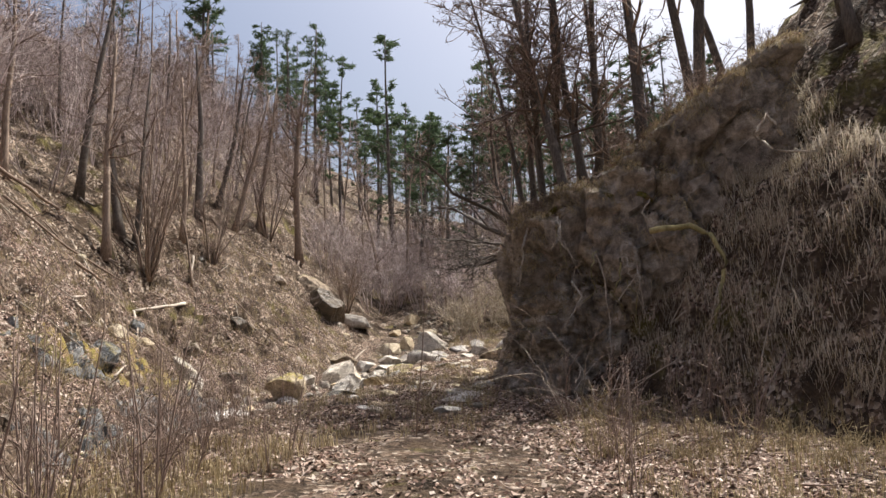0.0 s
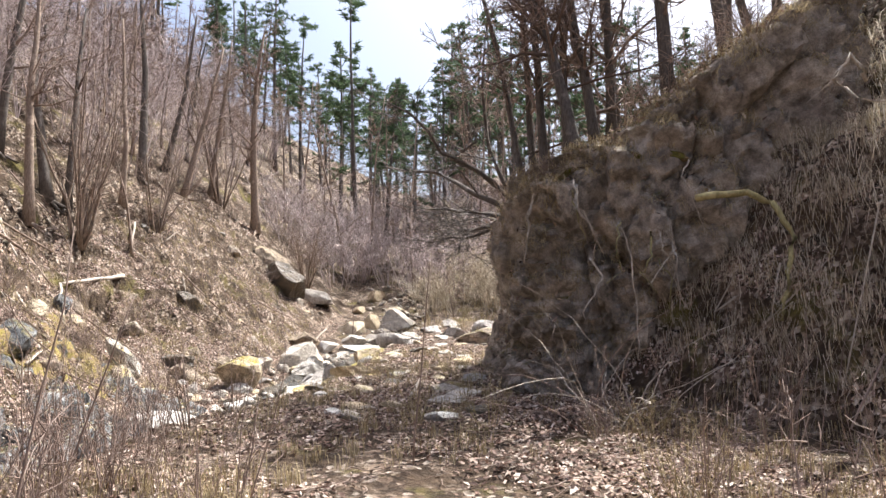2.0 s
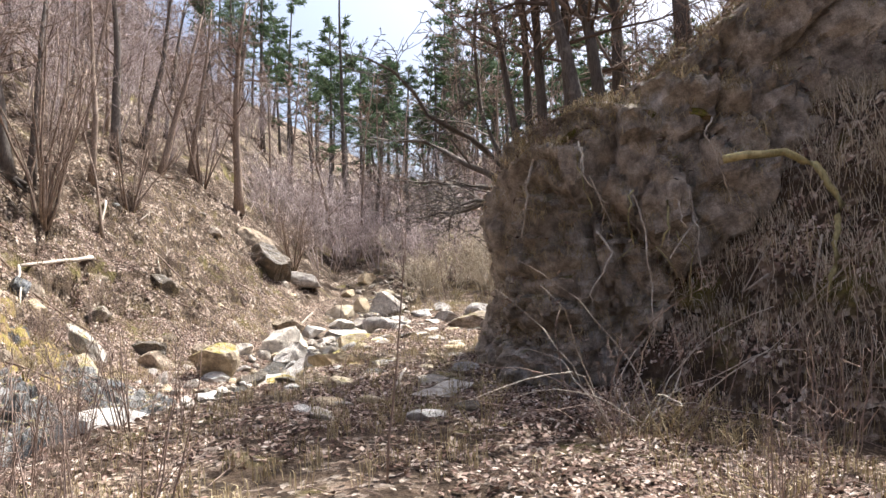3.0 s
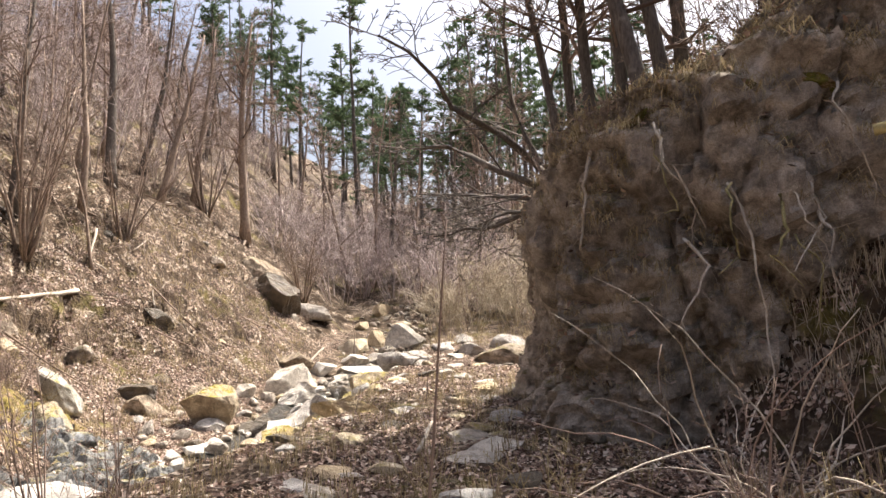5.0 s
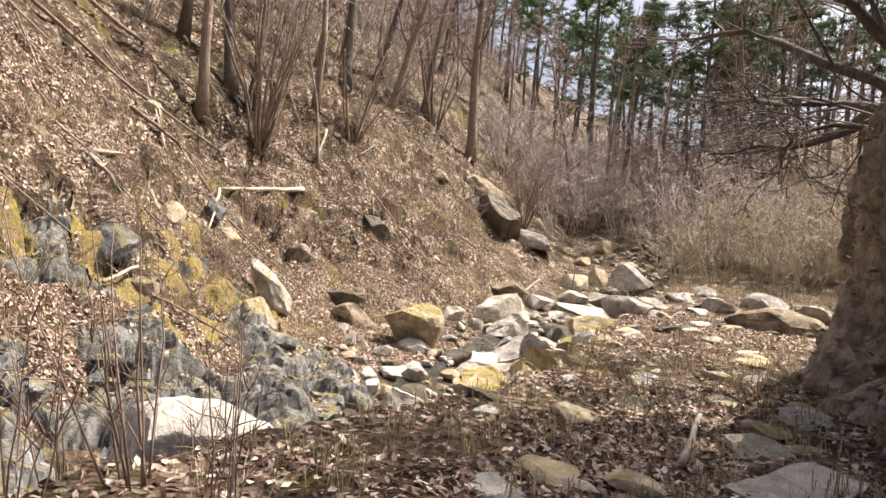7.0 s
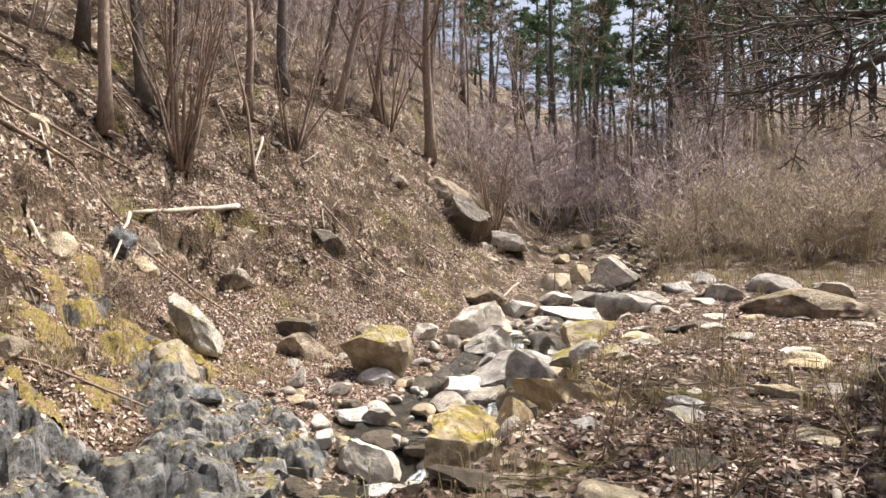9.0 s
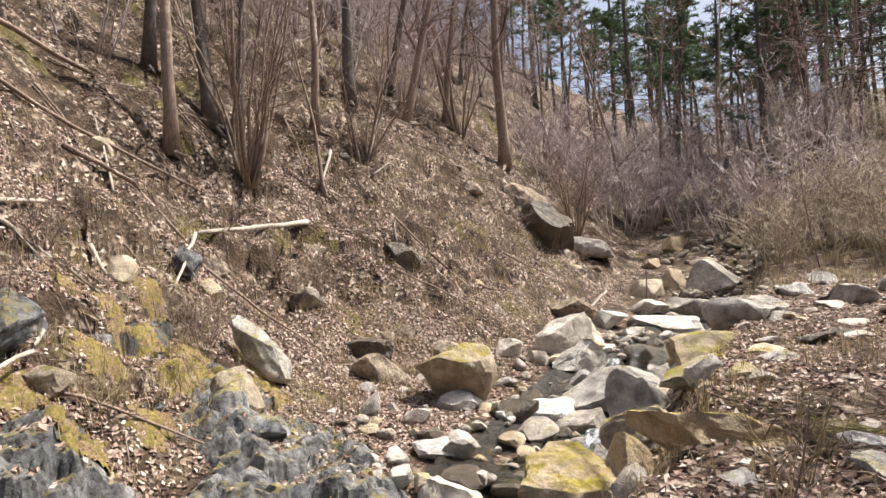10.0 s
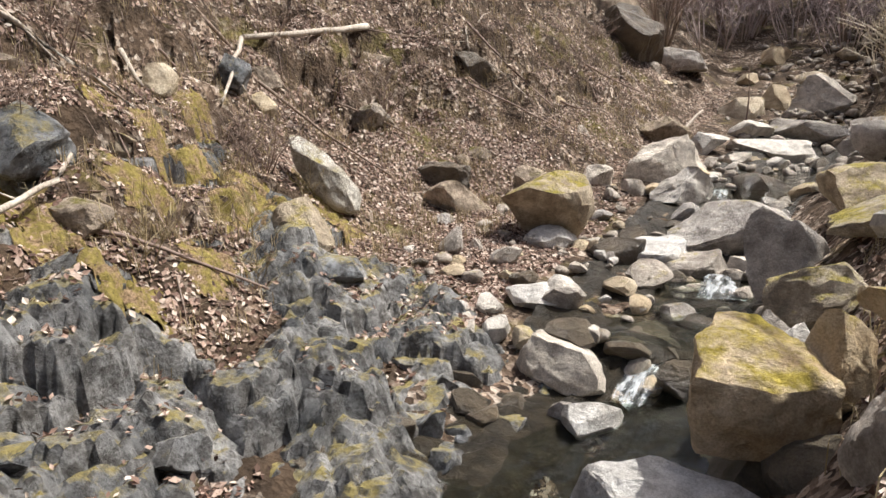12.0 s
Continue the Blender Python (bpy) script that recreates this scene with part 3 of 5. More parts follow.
boulder(-4.72, 19.25, -1.45, 0.62, 0.55, 0.48, M_WET_SHADE, WETL, (0, 0, 20))
for bx_, by_, bz_, bw_ in ((-7.13, 19.19, -0.9, 0.28), (-6.88, 19.40, -0.94, 0.40), (-6.89, 18.82, -1.02, 0.34), (-6.62, 19.02, -1.04, 0.42), (-6.02, 18.68, -1.35, 0.36), (-7.0, 19.0, -0.95, 0.25)):
    boulder(bx_, by_, bz_, bw_, bw_ * 0.8, bw_ * 0.7, M_PALE, "small pale stone at the pool's edge", (0, 0, bx_ * 90), 3, False, "stone")
# props the wedge; its dark colour stands for the shaded gap beneath
boulder(-3.78, 17.22, -1.10, 0.8, 0.85, 0.62, M_WET_SHADE, "dark rock filling the shaded gap under a mossy wedge", (0, 0, 30), 3)
wedge_rock(-3.80, 16.95, -0.60, 0.84, 0.9, 0.40, 0.15, -27)
boulder(-3.50, 17.55, -0.40, 0.52, 0.62, 0.62, M_GOLD, MOSSL, (0, 20, 15), 4)
boulder(-3.95, 18.45, -0.55, 0.36, 0.34, 0.42, M_GREY, GREY)
boulder(-3.78, 17.95, -0.42, 0.30, 0.30, 0.36, M_PALE, PALE)
boulder(-3.16, 16.38, -0.42, 0.62, 0.66, 0.75, M_GREY, "rounded grey speckled boulder on the stream bank", (0, 0, 10), 4)
# dark filler rock, the shade under the boulder is in its colour
boulder(-3.45, 16.95, -1.10, 0.8, 0.8, 0.7, M_WET_SHADE, "dark rock coloured for the shade under a boulder", (0, 0, 0), 3)
boulder(-4.36, 16.72, -1.50, 1.16, 0.72, 0.86, M_PALE, "flat-topped pale boulder standing in the pool", (0, 0, 8), 4, True)
boulder(-3.12, 22.1, -0.05, 1.5, 1.2, 0.72, M_MOSS, "long mossy boulder at the terrace edge", (0, 8, 12), 4)
boulder(-2.85, 17.05, 0.10, 1.25, 0.7, 0.42, M_GOLD, "low yellow mossy rock in the leaves", (0, 4, -8), 4)
boulder(-3.15, 20.5, 0.0, 1.15, 0.8, 0.45, M_MOSS, MOSSL, (0, -14, 10), 4)
boulder(-9.72, 19.95, -0.02, 0.50, 0.46, 1.42, M_TIP, "upright leaning stone with a mossy tip and pale face", (10, -34, 20), 4, cuts=8)
boulder(-8.9, 37.5, 2.3, 2.1, 1.5, 0.75, M_GREY, GREY, (0, 8, 0), 4, True)
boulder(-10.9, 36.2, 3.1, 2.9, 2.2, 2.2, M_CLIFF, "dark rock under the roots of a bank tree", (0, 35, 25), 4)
# added slab, its dark colour paints the shadow under the roots
boulder(-10.2, 35.4, 2.2, 2.7, 1.6, 2.4, M_WET_SHADE, "dark overhanging slab painting the shade below a bank tree's roots", (38, 30, 10), 4, True)
boulder(-10.35, 16.35, 0.78, 1.1, 1.3, 0.95, M_LEDGE, "overhanging grey rock on the bank", (10, 25, 20), 4, cuts=18)
# added dark rock in place of the cave's shade below the overhang
boulder(-10.0, 16.75, 0.45, 0.6, 0.7, 0.55, M_CLIFF, "dark rock filling the shaded cave under a ledge", (0, 10, 30), 4)
boulder(-9.1, 22.6, -0.45, 1.2, 0.7, 0.7, M_CLIFF, "dark soil-stained rock at the bank's foot", (0, 0, 60), 4)
boulder(-8.5, 24.4, -0.3, 0.9, 0.7, 0.6, M_CLIFF, "dark soil-stained rock at the bank's foot", (0, 10, 20), 4)
boulder(-7.55, 30.2, 0.1, 1.4, 1.0, 0.9, M_CLIFF, "dark undercut rock at the bank's foot", (0, 0, 30), 4)
boulder(-11.1, 22.9, 1.05, 0.7, 0.7, 0.5, M_CLIFF, "dark rock showing through the bank", (0, 30, 10), 3)
boulder(-11.75, 20.3, 1.75, 0.6, 0.6, 0.55, M_LEDGE, "mossy grey rock showing through the bank", (0, 35, 10), 4)
boulder(-9.0, 18.7, -0.25, 0.8, 1.0, 0.75, M_MOSS, "mossy tan block below the upright stone", (0, 10, 30), 4)
boulder(-10.6, 17.6, 0.95, 0.9, 1.1, 0.5, M_MOSS, "moss-covered hump on the bank", (0, 25, 10), 4)
boulder(-0.55, 13.65, 0.0, 0.95, 0.75, 0.36, M_PALE, "white flat stone with a mossy patch on the path", (0, 5, 30), 4, True)
boulder(0.3, 24.6, 0.35, 2.5, 1.8, 0.85, M_CLIFF, "dark flat boulder on the valley floor", (0, 0, 6), 4, cuts=5)
for bx_, by_, bw_ in ((-1.0, 27.2, 1.1), (-2.0, 28.5, 0.9), (0.2, 28.8, 1.3), (-1.4, 30.5, 1.0), (-2.6, 26.0, 0.9), (1.2, 27.4, 1.2), (-3.2, 29.5, 1.1), (-3.0, 24.6, 1.3), (-2.3, 24.2, 0.6), (-6.9, 39.5, 1.0), (-5.0, 40.0, 1.2), (-6.3, 42.0, 1.5), (-4.0, 42.5, 1.1)):
    boulder(bx_, by_, float(ground_z(bx_, by_)) - 0.12, bw_, bw_ * 0.75, bw_ * 0.5, M_GREY if bx_ > -4 else M_TAN, "weathered stone on the valley floor", (0, 0, bx_ * 70), 3, False, "boulder", 9, "stones on the valley floor")
rng0 = random.Random(90)
for k in range(26):
    by_ = rng0.uniform(15.6, 18.7)
    bx_ = float(np.interp(by_, (15.6, 18.7), (-6.6, -6.15))) + rng0.uniform(-0.35, 0.45)
    bw_ = rng0.uniform(0.14, 0.42)
    boulder(bx_, by_, float(ground_z(bx_, by_)) - 0.1, bw_, bw_ * 0.8, bw_ * 0.75, (M_WET_SHADE, M_LEDGE, M_LEDGE)[k % 3], "dark wet stone at the pool's edge", (0, 12, bx_ * 200), 3, False, "stone", 13, "wet stones at the pool's edge")
# big pale boulders close to the weeds where the walk passes
boulder(-5.15, 13.1, -0.70, 1.9, 1.3, 0.9, M_PALE, "broad pale boulder among weeds at the stream bank", (0, 4, 10), 4, cuts=5)
boulder(-4.15, 14.5, -0.75, 1.0, 0.8, 0.65, M_PALE, "pale boulder with moss beside the stream", (0, 0, 25), 4)


# two dark slabs whose colour stands for shade in the bank's undercut and hollow
boulder(-9.63, 22.91, -0.24, 1.5, 0.7, 0.75, M_WET_SHADE, "dark slab standing for the undercut's shade at the bank's foot", (34, 0, -20), 4, True)
boulder(-10.87, 26.40, 1.88, 0.9, 0.6, 0.7, M_WET_SHADE, "dark slab standing for the shade in a hollow of the bank", (30, 12, 0), 3, True)


def bank_rocks():
    """Angular rocks and moss mats that show through the leaves of the bank."""
    rng = random.Random(26)
    for _ in range(34):
        y = rng.uniform(14, 36)
        x = float(np.interp(y, TOE_Y, TOE_X)) - rng.uniform(0.3, 5.0)
        w = rng.uniform(0.2, 0.75)
        boulder(x, y, float(surface(x, y)) - 0.48 * w, w, w * 0.9, w * 0.8, rng.choice((M_CLIFF, M_CLIFF, M_WET_SHADE, M_TAN)), "dark angular rock showing through the bank", (rng.uniform(0, 25), rng.uniform(10, 40), rng.uniform(0, 180)), 3, False, "stone", 13, "rocks of the bank")


def moss_mats():
    """Mats of moss draped over the bank and its ledges, with ragged rims."""
    rng = random.Random(27)
    for n in range(19):
        y = rng.uniform(14.2, 19.8)
        x = float(np.interp(y, TOE_Y, TOE_X)) - rng.uniform(0.2, 2.6)
        w, d = rng.uniform(0.2, 0.46), rng.uniform(0.2, 0.44)
        verts, faces, at = [], [], {}
        m = 22
        for a in range(m + 1):
            for b in range(m + 1):
                u, v = 2 * a / m - 1, 2 * b / m - 1
                r = math.hypot(u, v) * (1 + 0.75 * noise.noise(Vector((u * 1.6, v * 1.6, n * 3.1))) + 0.35 * noise.noise(Vector((u * 5, v * 5, n * 1.7))))
                if r < 1:
                    px, py = x + u * w, y + v * d
                    at[a, b] = len(verts)
                    z = float(top_surface(np.array([px]), np.array([py]))[0])
                    verts.append((px, py, z - 0.02 + 0.075 * math.sqrt(1 - r) + 0.022 * noise.noise(Vector((px * 14, py * 14, 0)))))
        for a, b in list(at):
            q = [(a, b), (a + 1, b), (a + 1, b + 1), (a, b + 1)]
            if all(k in at for k in q):
                faces.append([at[k] for k in q])
        if len(faces) > 30:
            tagged(mesh_object("moss_mat", verts, faces, M_MAT), "yellow-green moss mat on the bank", "moss", "moss mats of the bank")


bank_rocks()
moss_mats()


def scattered_stones():
    """Single stones near the water, and the rubble between them as one mass."""
    rng = random.Random(5)
    kinds = [boulder_mesh("stone", 200 + k, 1.0, 0.8, 0.6, (M_GREY, M_PALE, M_TAN, M_WET_SHADE)[k % 4], 2, 9) for k in range(8)]
    verts, faces = [], []
    for n in range(620):
        y = rng.uniform(18.2, 30) if n < 150 else rng.uniform(19.2, 45)
        bx, toe, rim = (float(np.interp(y, a, b)) for a, b in ((BED_Y, BED_X), (TOE_Y, TOE_X), (RIM_Y, RIM_X)))
        x = rng.triangular(toe + 0.4, rim + 0.6, bx)
        s = rng.choice((0.16, 0.2, 0.26, 0.34, 0.45)) * rng.uniform(0.8, 1.3) * (1 + 0.015 * (y - 15))
        if n >= 150:
            s *= 0.6
        m = pose(x, y, float(surface(x, y)) + 0.16 * s + (0.06 if abs(x - bx) < 1.1 else 0), rng.uniform(-20, 20), rng.uniform(-20, 20), rng.uniform(0, 360)) @ Matrix.Diagonal((s, s, s * rng.uniform(0.8, 1.3), 1))
        me = rng.choice(kinds)
        if n < 150:
            ob = new("stone", me)
            ob.matrix_basis = m
            tagged(ob, "small rounded stone in the stream bed", "stone", "stones in the stream bed")
        else:
            base = len(verts)
            verts += [tuple(m @ v.co) for v in me.vertices]
            faces += [tuple(base + i for i in p.vertices) for p in me.polygons]
    tagged(mesh_object("stream_rubble", verts, faces, M_GREY), "small grey stones filling the stream bed", "rubble", kind="stuff")
    for _ in range(90):
        x, y = rng.uniform(-3.2, 1.0), rng.uniform(12, 31)
        if x > 0.0 and 11.5 < y < 21:
            continue
        s = rng.uniform(0.15, 0.62)
        ob = new("stone", rng.choice(kinds))
        ob.matrix_basis = pose(x, y, float(surface(x, y)) + 0.03 * s, rng.uniform(-9, 9), rng.uniform(-9, 9), rng.uniform(0, 360)) @ Matrix.Diagonal((s, s, s * 0.45, 1))
        tagged(ob, "flat stone half buried in the leaves", "stone", "stones on the terrace")


scattered_stones()


# ---- water ----
def stream_bed():
    """Wet brown gravel under the water."""
    xs, ys = np.arange(-8.2, -2.6, 0.09), np.arange(9.0, 33.0, 0.11)
    X, Y = np.meshgrid(xs, ys)
    Z = ground_z(X, Y)
    mid = np.interp(Y, BED_Y, BED_X)
    out = smooth(1.15, 1.7, np.abs(X - mid - 0.1))
    for i in range(X.shape[0]):
        for j in range(X.shape[1]):
            d, p = noise.voronoi(Vector((X[i, j] * 4.0, Y[i, j] * 4.0, 0)))
            Z[i, j] += 0.02 + 0.16 * (d[1] - d[0]) + 0.10 * noise.noise(Vector((X[i, j] * 1.7, Y[i, j] * 1.7, 5)))
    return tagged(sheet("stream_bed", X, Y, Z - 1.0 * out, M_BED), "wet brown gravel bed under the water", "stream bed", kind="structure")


stream_bed()


def pool(name, x0, x1, y0, y1, z, label):
    xs, ys = np.arange(x0, x1, 0.08), np.arange(y0, y1, 0.08)
    X, Y = np.meshgrid(xs, ys)
    Z = np.full_like(X, z)
    for i in range(X.shape[0]):
        for j in range(X.shape[1]):
            Z[i, j] += 0.010 * noise.noise(Vector((X[i, j] * 2.4, Y[i, j] * 1.6, z * 5))) + 0.004 * noise.noise(Vector((X[i, j] * 7, Y[i, j] * 5, 1)))
    ob = tagged(sheet(name, X, Y, Z, M_WATER), label, "water", kind="structure")
    ob.visible_shadow = False
    return ob


pool("water_1", -8.0, -3.4, 11.0, 19.2, -1.36, "clear shallow pool over brown stones")
pool("water_2", -7.4, -4.0, 19.3, 22.6, -0.98, "clear brown pool between boulders")
pool("water_3", -6.8, -3.0, 25.9, 31.5, -0.33, "shallow stream running over brown stones")


def cascade(name, top, bottom, width, seed, label):
    """A lumpy sheet of white water that runs from one pool to the next and spreads in froth."""
    top, bottom = Vector(top), Vector(bottom)
    side = (bottom - top).cross(Vector((0, 0, 1))).normalized()
    n, m = 46, 26
    X, Y, Z = np.zeros((n, m)), np.zeros((n, m)), np.zeros((n, m))
    for i in range(n):
        t = i / (n - 1) * 1.25
        for j in range(m):
            k = (j / (m - 1) - 0.5) * width * (0.75 + 0.55 * t)
            p = top.lerp(bottom, min(t, 1.0)) + side * k
            if t > 1:
                p += Vector(((bottom - top).x, (bottom - top).y, 0)) * (t - 1)
            lump = 0.5 * noise.noise(Vector((k * 9, t * 4, seed))) + 0.35 * noise.noise(Vector((k * 13, t * 6, seed + 4)))
            X[i, j], Y[i, j] = p.x + 0.05 * noise.noise(Vector((k * 8, t * 6, seed + 9))), p.y
            rim = abs(2 * j / (m - 1) - 1) + 0.45 * noise.noise(Vector((t * 5, j * 0.15, seed + 2)))
            Z[i, j] = p.z + 0.02 - 0.12 * max(0.0, rim - 0.55) - 0.12 * max(0.0, t - 1.0) + 0.04 * lump * math.sin(math.pi * min(1, t / 1.45)) + 0.03 * math.sin(math.pi * min(1, t))
    return tagged(sheet(name, X, Y, Z, M_FOAM), label, "waterfall")


cascade("cascade", (-4.92, 19.6, -1.25), (-5.28, 18.95, -1.335), 0.5, 3, "small white cascade spilling into the pool")
cascade("cascade", (-5.55, 26.1, -0.36), (-5.62, 25.35, -0.82), 0.34, 4, "narrow white spill between boulders")
cascade("cascade", (-4.9, 21.9, -0.90), (-4.75, 21.3, -0.97), 0.40, 5, "riffle of white water between boulders")


# ---- trees ----
def on_ground(x, y, sink=0.06):
    return Vector((x, y, float(surface(x, y)) - sink))


def bare_tree(x, y, height, radius, lean, seed, label, mat=None, shoots=20, reach=1.9, z=None, name="tree", group="bare trees on the bank", low=0.35, least=0.007):
    """One trunk with limbs and twigs, no leaves."""
    rng = random.Random(seed)
    base = on_ground(x, y) if z is None else Vector((x, y, z))
    thing = empty(name, Matrix.Translation(base))
    line = bent(rng, (0, 0, 0), (lean[0], lean[1], 1), height, 9, 0.035, 0.02)
    trunk = Tubes()
    r = taper(radius, radius * 0.25, len(line))
    r[0] *= 1.35
    trunk.add(line, r, 9)
    for _ in range(4):
        a = rng.uniform(0, 6.28)
        root = bent(rng, (0, 0, radius * 0.9), (math.cos(a), math.sin(a), -0.45), radius * 4.5, 3, 0.1)
        trunk.add(root, taper(radius * 0.5, radius * 0.12, len(root)), 6)
    trunk.object("trunk", mat or M_BARK, thing)
    limbs = Tubes()
    side_shoots(rng, limbs, line, radius, shoots, reach, 2, 0.85, low, 4, 0.05, 0.42, least)
    tagged(limbs.object("crown", M_TWIG, thing, "bare brown twigs"), kind="stuff")
    return tagged(thing, label, "tree", group)


def clump(x, y, height, radius, stems, spread, seed, label, lean=(0, 0), z=None, mat=None, twig=None, name="multi_stem_tree", shoots=15, reach=1.4, group="clumped trees on the bank"):
    """Many stems that fan out of one stool."""
    rng = random.Random(seed)
    base = on_ground(x, y) if z is None else Vector((x, y, z))
    thing = empty(name, Matrix.Translation(base))
    twigs = Tubes()
    for k in range(stems):
        a = rng.uniform(0, 6.28)
        s = spread * rng.random() ** 0.6
        way = (math.cos(a) * s + lean[0], math.sin(a) * s + lean[1], 1)
        start = (math.cos(a) * radius * 2.2, math.sin(a) * radius * 2.2, 0)
        h, r = height * rng.uniform(0.6, 1.1), radius * rng.uniform(0.5, 1.1)
        line = bent(rng, start, way, h, 7, 0.09, 0.04)
        stem = Tubes()
        stem.add(line, taper(r, r * 0.25, len(line)), 7)
        stem.object("stem", mat or M_BARK, thing)
        side_shoots(rng, twigs, line, r, shoots, reach, 1, 0.75, 0.3, 3, 0.08, 0.4, 0.008)
    tagged(twigs.object("crown", twig or M_TWIG, thing), kind="stuff")
    return tagged(thing, label, "tree", group)


# trees of the left bank
bare_tree(-14.1, 22.1, 9.0, 0.16, (0.02, 0.0), 11, "slim grey tree trunk on the leafy bank", shoots=18, reach=2.2, low=0.4)
bare_tree(-14.8, 24.0, 8.0, 0.20, (-0.12, 0.0), 12, "dark leaning tree on the bank", M_DARKBARK, 16, 2.2, low=0.4)
bare_tree(-14.4, 24.4, 8.0, 0.15, (0.03, 0.05), 13, "dark tree beside its neighbour on the bank", M_DARKBARK, 16, 2.2, low=0.4)
clump(-13.45, 23.7, 6.5, 0.062, 18, 0.30, 14, "clump of brown stems on the bank above a log", (0.05, 0))
bare_tree(-13.7, 26.7, 7.5, 0.13, (0.03, 0.02), 15, "thin brown tree on the bank", shoots=12, low=0.4)
bare_tree(-14.3, 29.3, 9.0, 0.21, (-0.02, 0.04), 16, "dark tree high on the bank", M_DARKBARK, 12, low=0.4)
bare_tree(-15.6, 33.8, 8.0, 0.17, (0.35, 0.0), 17, "slanting tree high on the bank", M_DARKBARK, 10, low=0.4)
clump(-13.4, 35.6, 7.0, 0.07, 13, 0.30, 18, "clump of brown stems at the bank's crest")
bare_tree(-12.2, 37.4, 11.0, 0.24, (0.03, 0.0), 19, "tree with exposed roots above a dark rock", shoots=28, reach=3.2, low=0.25, least=0.009)
clump(-9.6, 38.5, 3.6, 0.05, 14, 0.55, 20, "bushy clump of thin stems beside the stream", (0.15, -0.05))
clump(-12.9, 27.9, 4.5, 0.05, 9, 0.35, 21, "young clump of stems on the bank")
bare_tree(-12.6, 25.6, 4.6, 0.06, (-0.18, 0.0), 22, "young leaning sapling on the bank", shoots=9, reach=0.9, low=0.3)
rng0 = random.Random(77)
for k in range(52):
    ty_ = rng0.uniform(10, 54)
    tx_ = float(np.interp(ty_, TOE_Y, TOE_X)) - rng0.uniform(5.8, 15)
    bare_tree(tx_, ty_, rng0.uniform(6, 11), rng0.uniform(0.07, 0.17), (rng0.gauss(0.05, 0.08), rng0.gauss(0, 0.06)), 100 + k, "bare tree on the upper hillside", M_BARK if k % 3 else M_DARKBARK, 15, 2.4, group="trees of the upper hillside", low=0.2, least=0.012)

# trees on the rock and on the slope beside it
TOPL = "dark bare tree stem rooted on the rock outcrop"
for x_, y_, z_, h_, r_, l_ in ((1.00, 16.9, 4.0, 7.5, 0.14, (-0.20, 0.0)), (1.25, 17.2, 4.1, 8.0, 0.16, (-0.12, 0.05)), (1.45, 16.6, 4.1, 8.0, 0.18, (-0.10, -0.05)), (1.85, 16.2, 4.2, 8.5, 0.17, (-0.05, 0.02)),
                             (1.95, 14.9, 4.0, 8.5, 0.21, (-0.16, 0.06)), (2.35, 15.6, 4.4, 8.5, 0.20, (-0.04, 0.0)), (2.75, 16.3, 4.7, 9.0, 0.20, (0.0, 0.03)), (3.15, 17.2, 4.9, 9.0, 0.15, (-0.06, 0.0)), (3.65, 14.9, 5.0, 9.5, 0.25, (-0.06, 0.04))):
    bare_tree(x_, y_, h_, r_ * 0.62, l_, int(x_ * 97), TOPL, M_DARKBARK, 24, 2.4, z_, group="trees on the rock outcrop", low=0.1, least=0.010)


def limb_tree():
    """The low tree at the rock's edge, whose long limbs reach over the path."""
    rng = random.Random(40)
    base = Vector((0.95, 17.5, 3.7))
    thing = empty("limb_tree", Matrix.Translation(base))
    twigs = Tubes()
    for way, ln, r, lift in (((-1.0, -0.1, 0.75), 5.2, 0.075, -0.03), ((-0.9, 0.3, 1.3), 5.5, 0.065, 0.02), ((-0.9, 0.9, 0.5), 4.0, 0.07, -0.02), ((-1.0, 0.4, 0.1), 2.6, 0.06, -0.05),
                             ((-0.5, -0.4, 1.2), 4.5, 0.08, 0.02), ((-1.0, 1.2, 0.9), 5.0, 0.08, -0.03), ((-0.6, 0.2, -0.4), 2.0, 0.05, -0.03)):
        line = bent(rng, (0, 0, 0), way, ln, 8, 0.19, lift)
        limb = Tubes()
        limb.add(line, taper(r, r * 0.2, len(line)), 7)
        limb.object("limb", M_DARKBARK, thing)
        side_shoots(rng, twigs, line, r, 11, 2.2, 2, 0.8, 0.15, 3, 0.01, 0.42, 0.008)
    tagged(twigs.object("crown", M_DARKBARK, thing), kind="stuff")
    tagged(thing, "low dark tree with long bare limbs over the path", "tree")


limb_tree()
rng0 = random.Random(78)
for k in range(10):
    ty_ = rng0.uniform(9, 19)
    tx_ = float(np.interp(ty_, SLOPE_Y, SLOPE_X)) + rng0.uniform(3.5, 9)
    bare_tree(tx_, ty_, rng0.uniform(7, 10), rng0.uniform(0.1, 0.22), (rng0.gauss(-0.05, 0.06), rng0.gauss(0, 0.05)), 150 + k, "bare tree on the shaded slope", M_DARKBARK, 8, 1.8, group="trees of the shaded slope", low=0.35)


rng0 = random.Random(79)
for k in range(20):
    tx_, ty_ = rng0.uniform(-14, 5), rng0.uniform(43, 62)
    bare_tree(tx_, ty_, rng0.uniform(8, 13), rng0.uniform(0.08, 0.15), (rng0.gauss(0, 0.07), rng0.gauss(0, 0.05)), 700 + k, "bare grey tree in the valley thicket", M_BARK, 15, 3.0, group="bare trees of the valley", low=0.2, least=0.022)


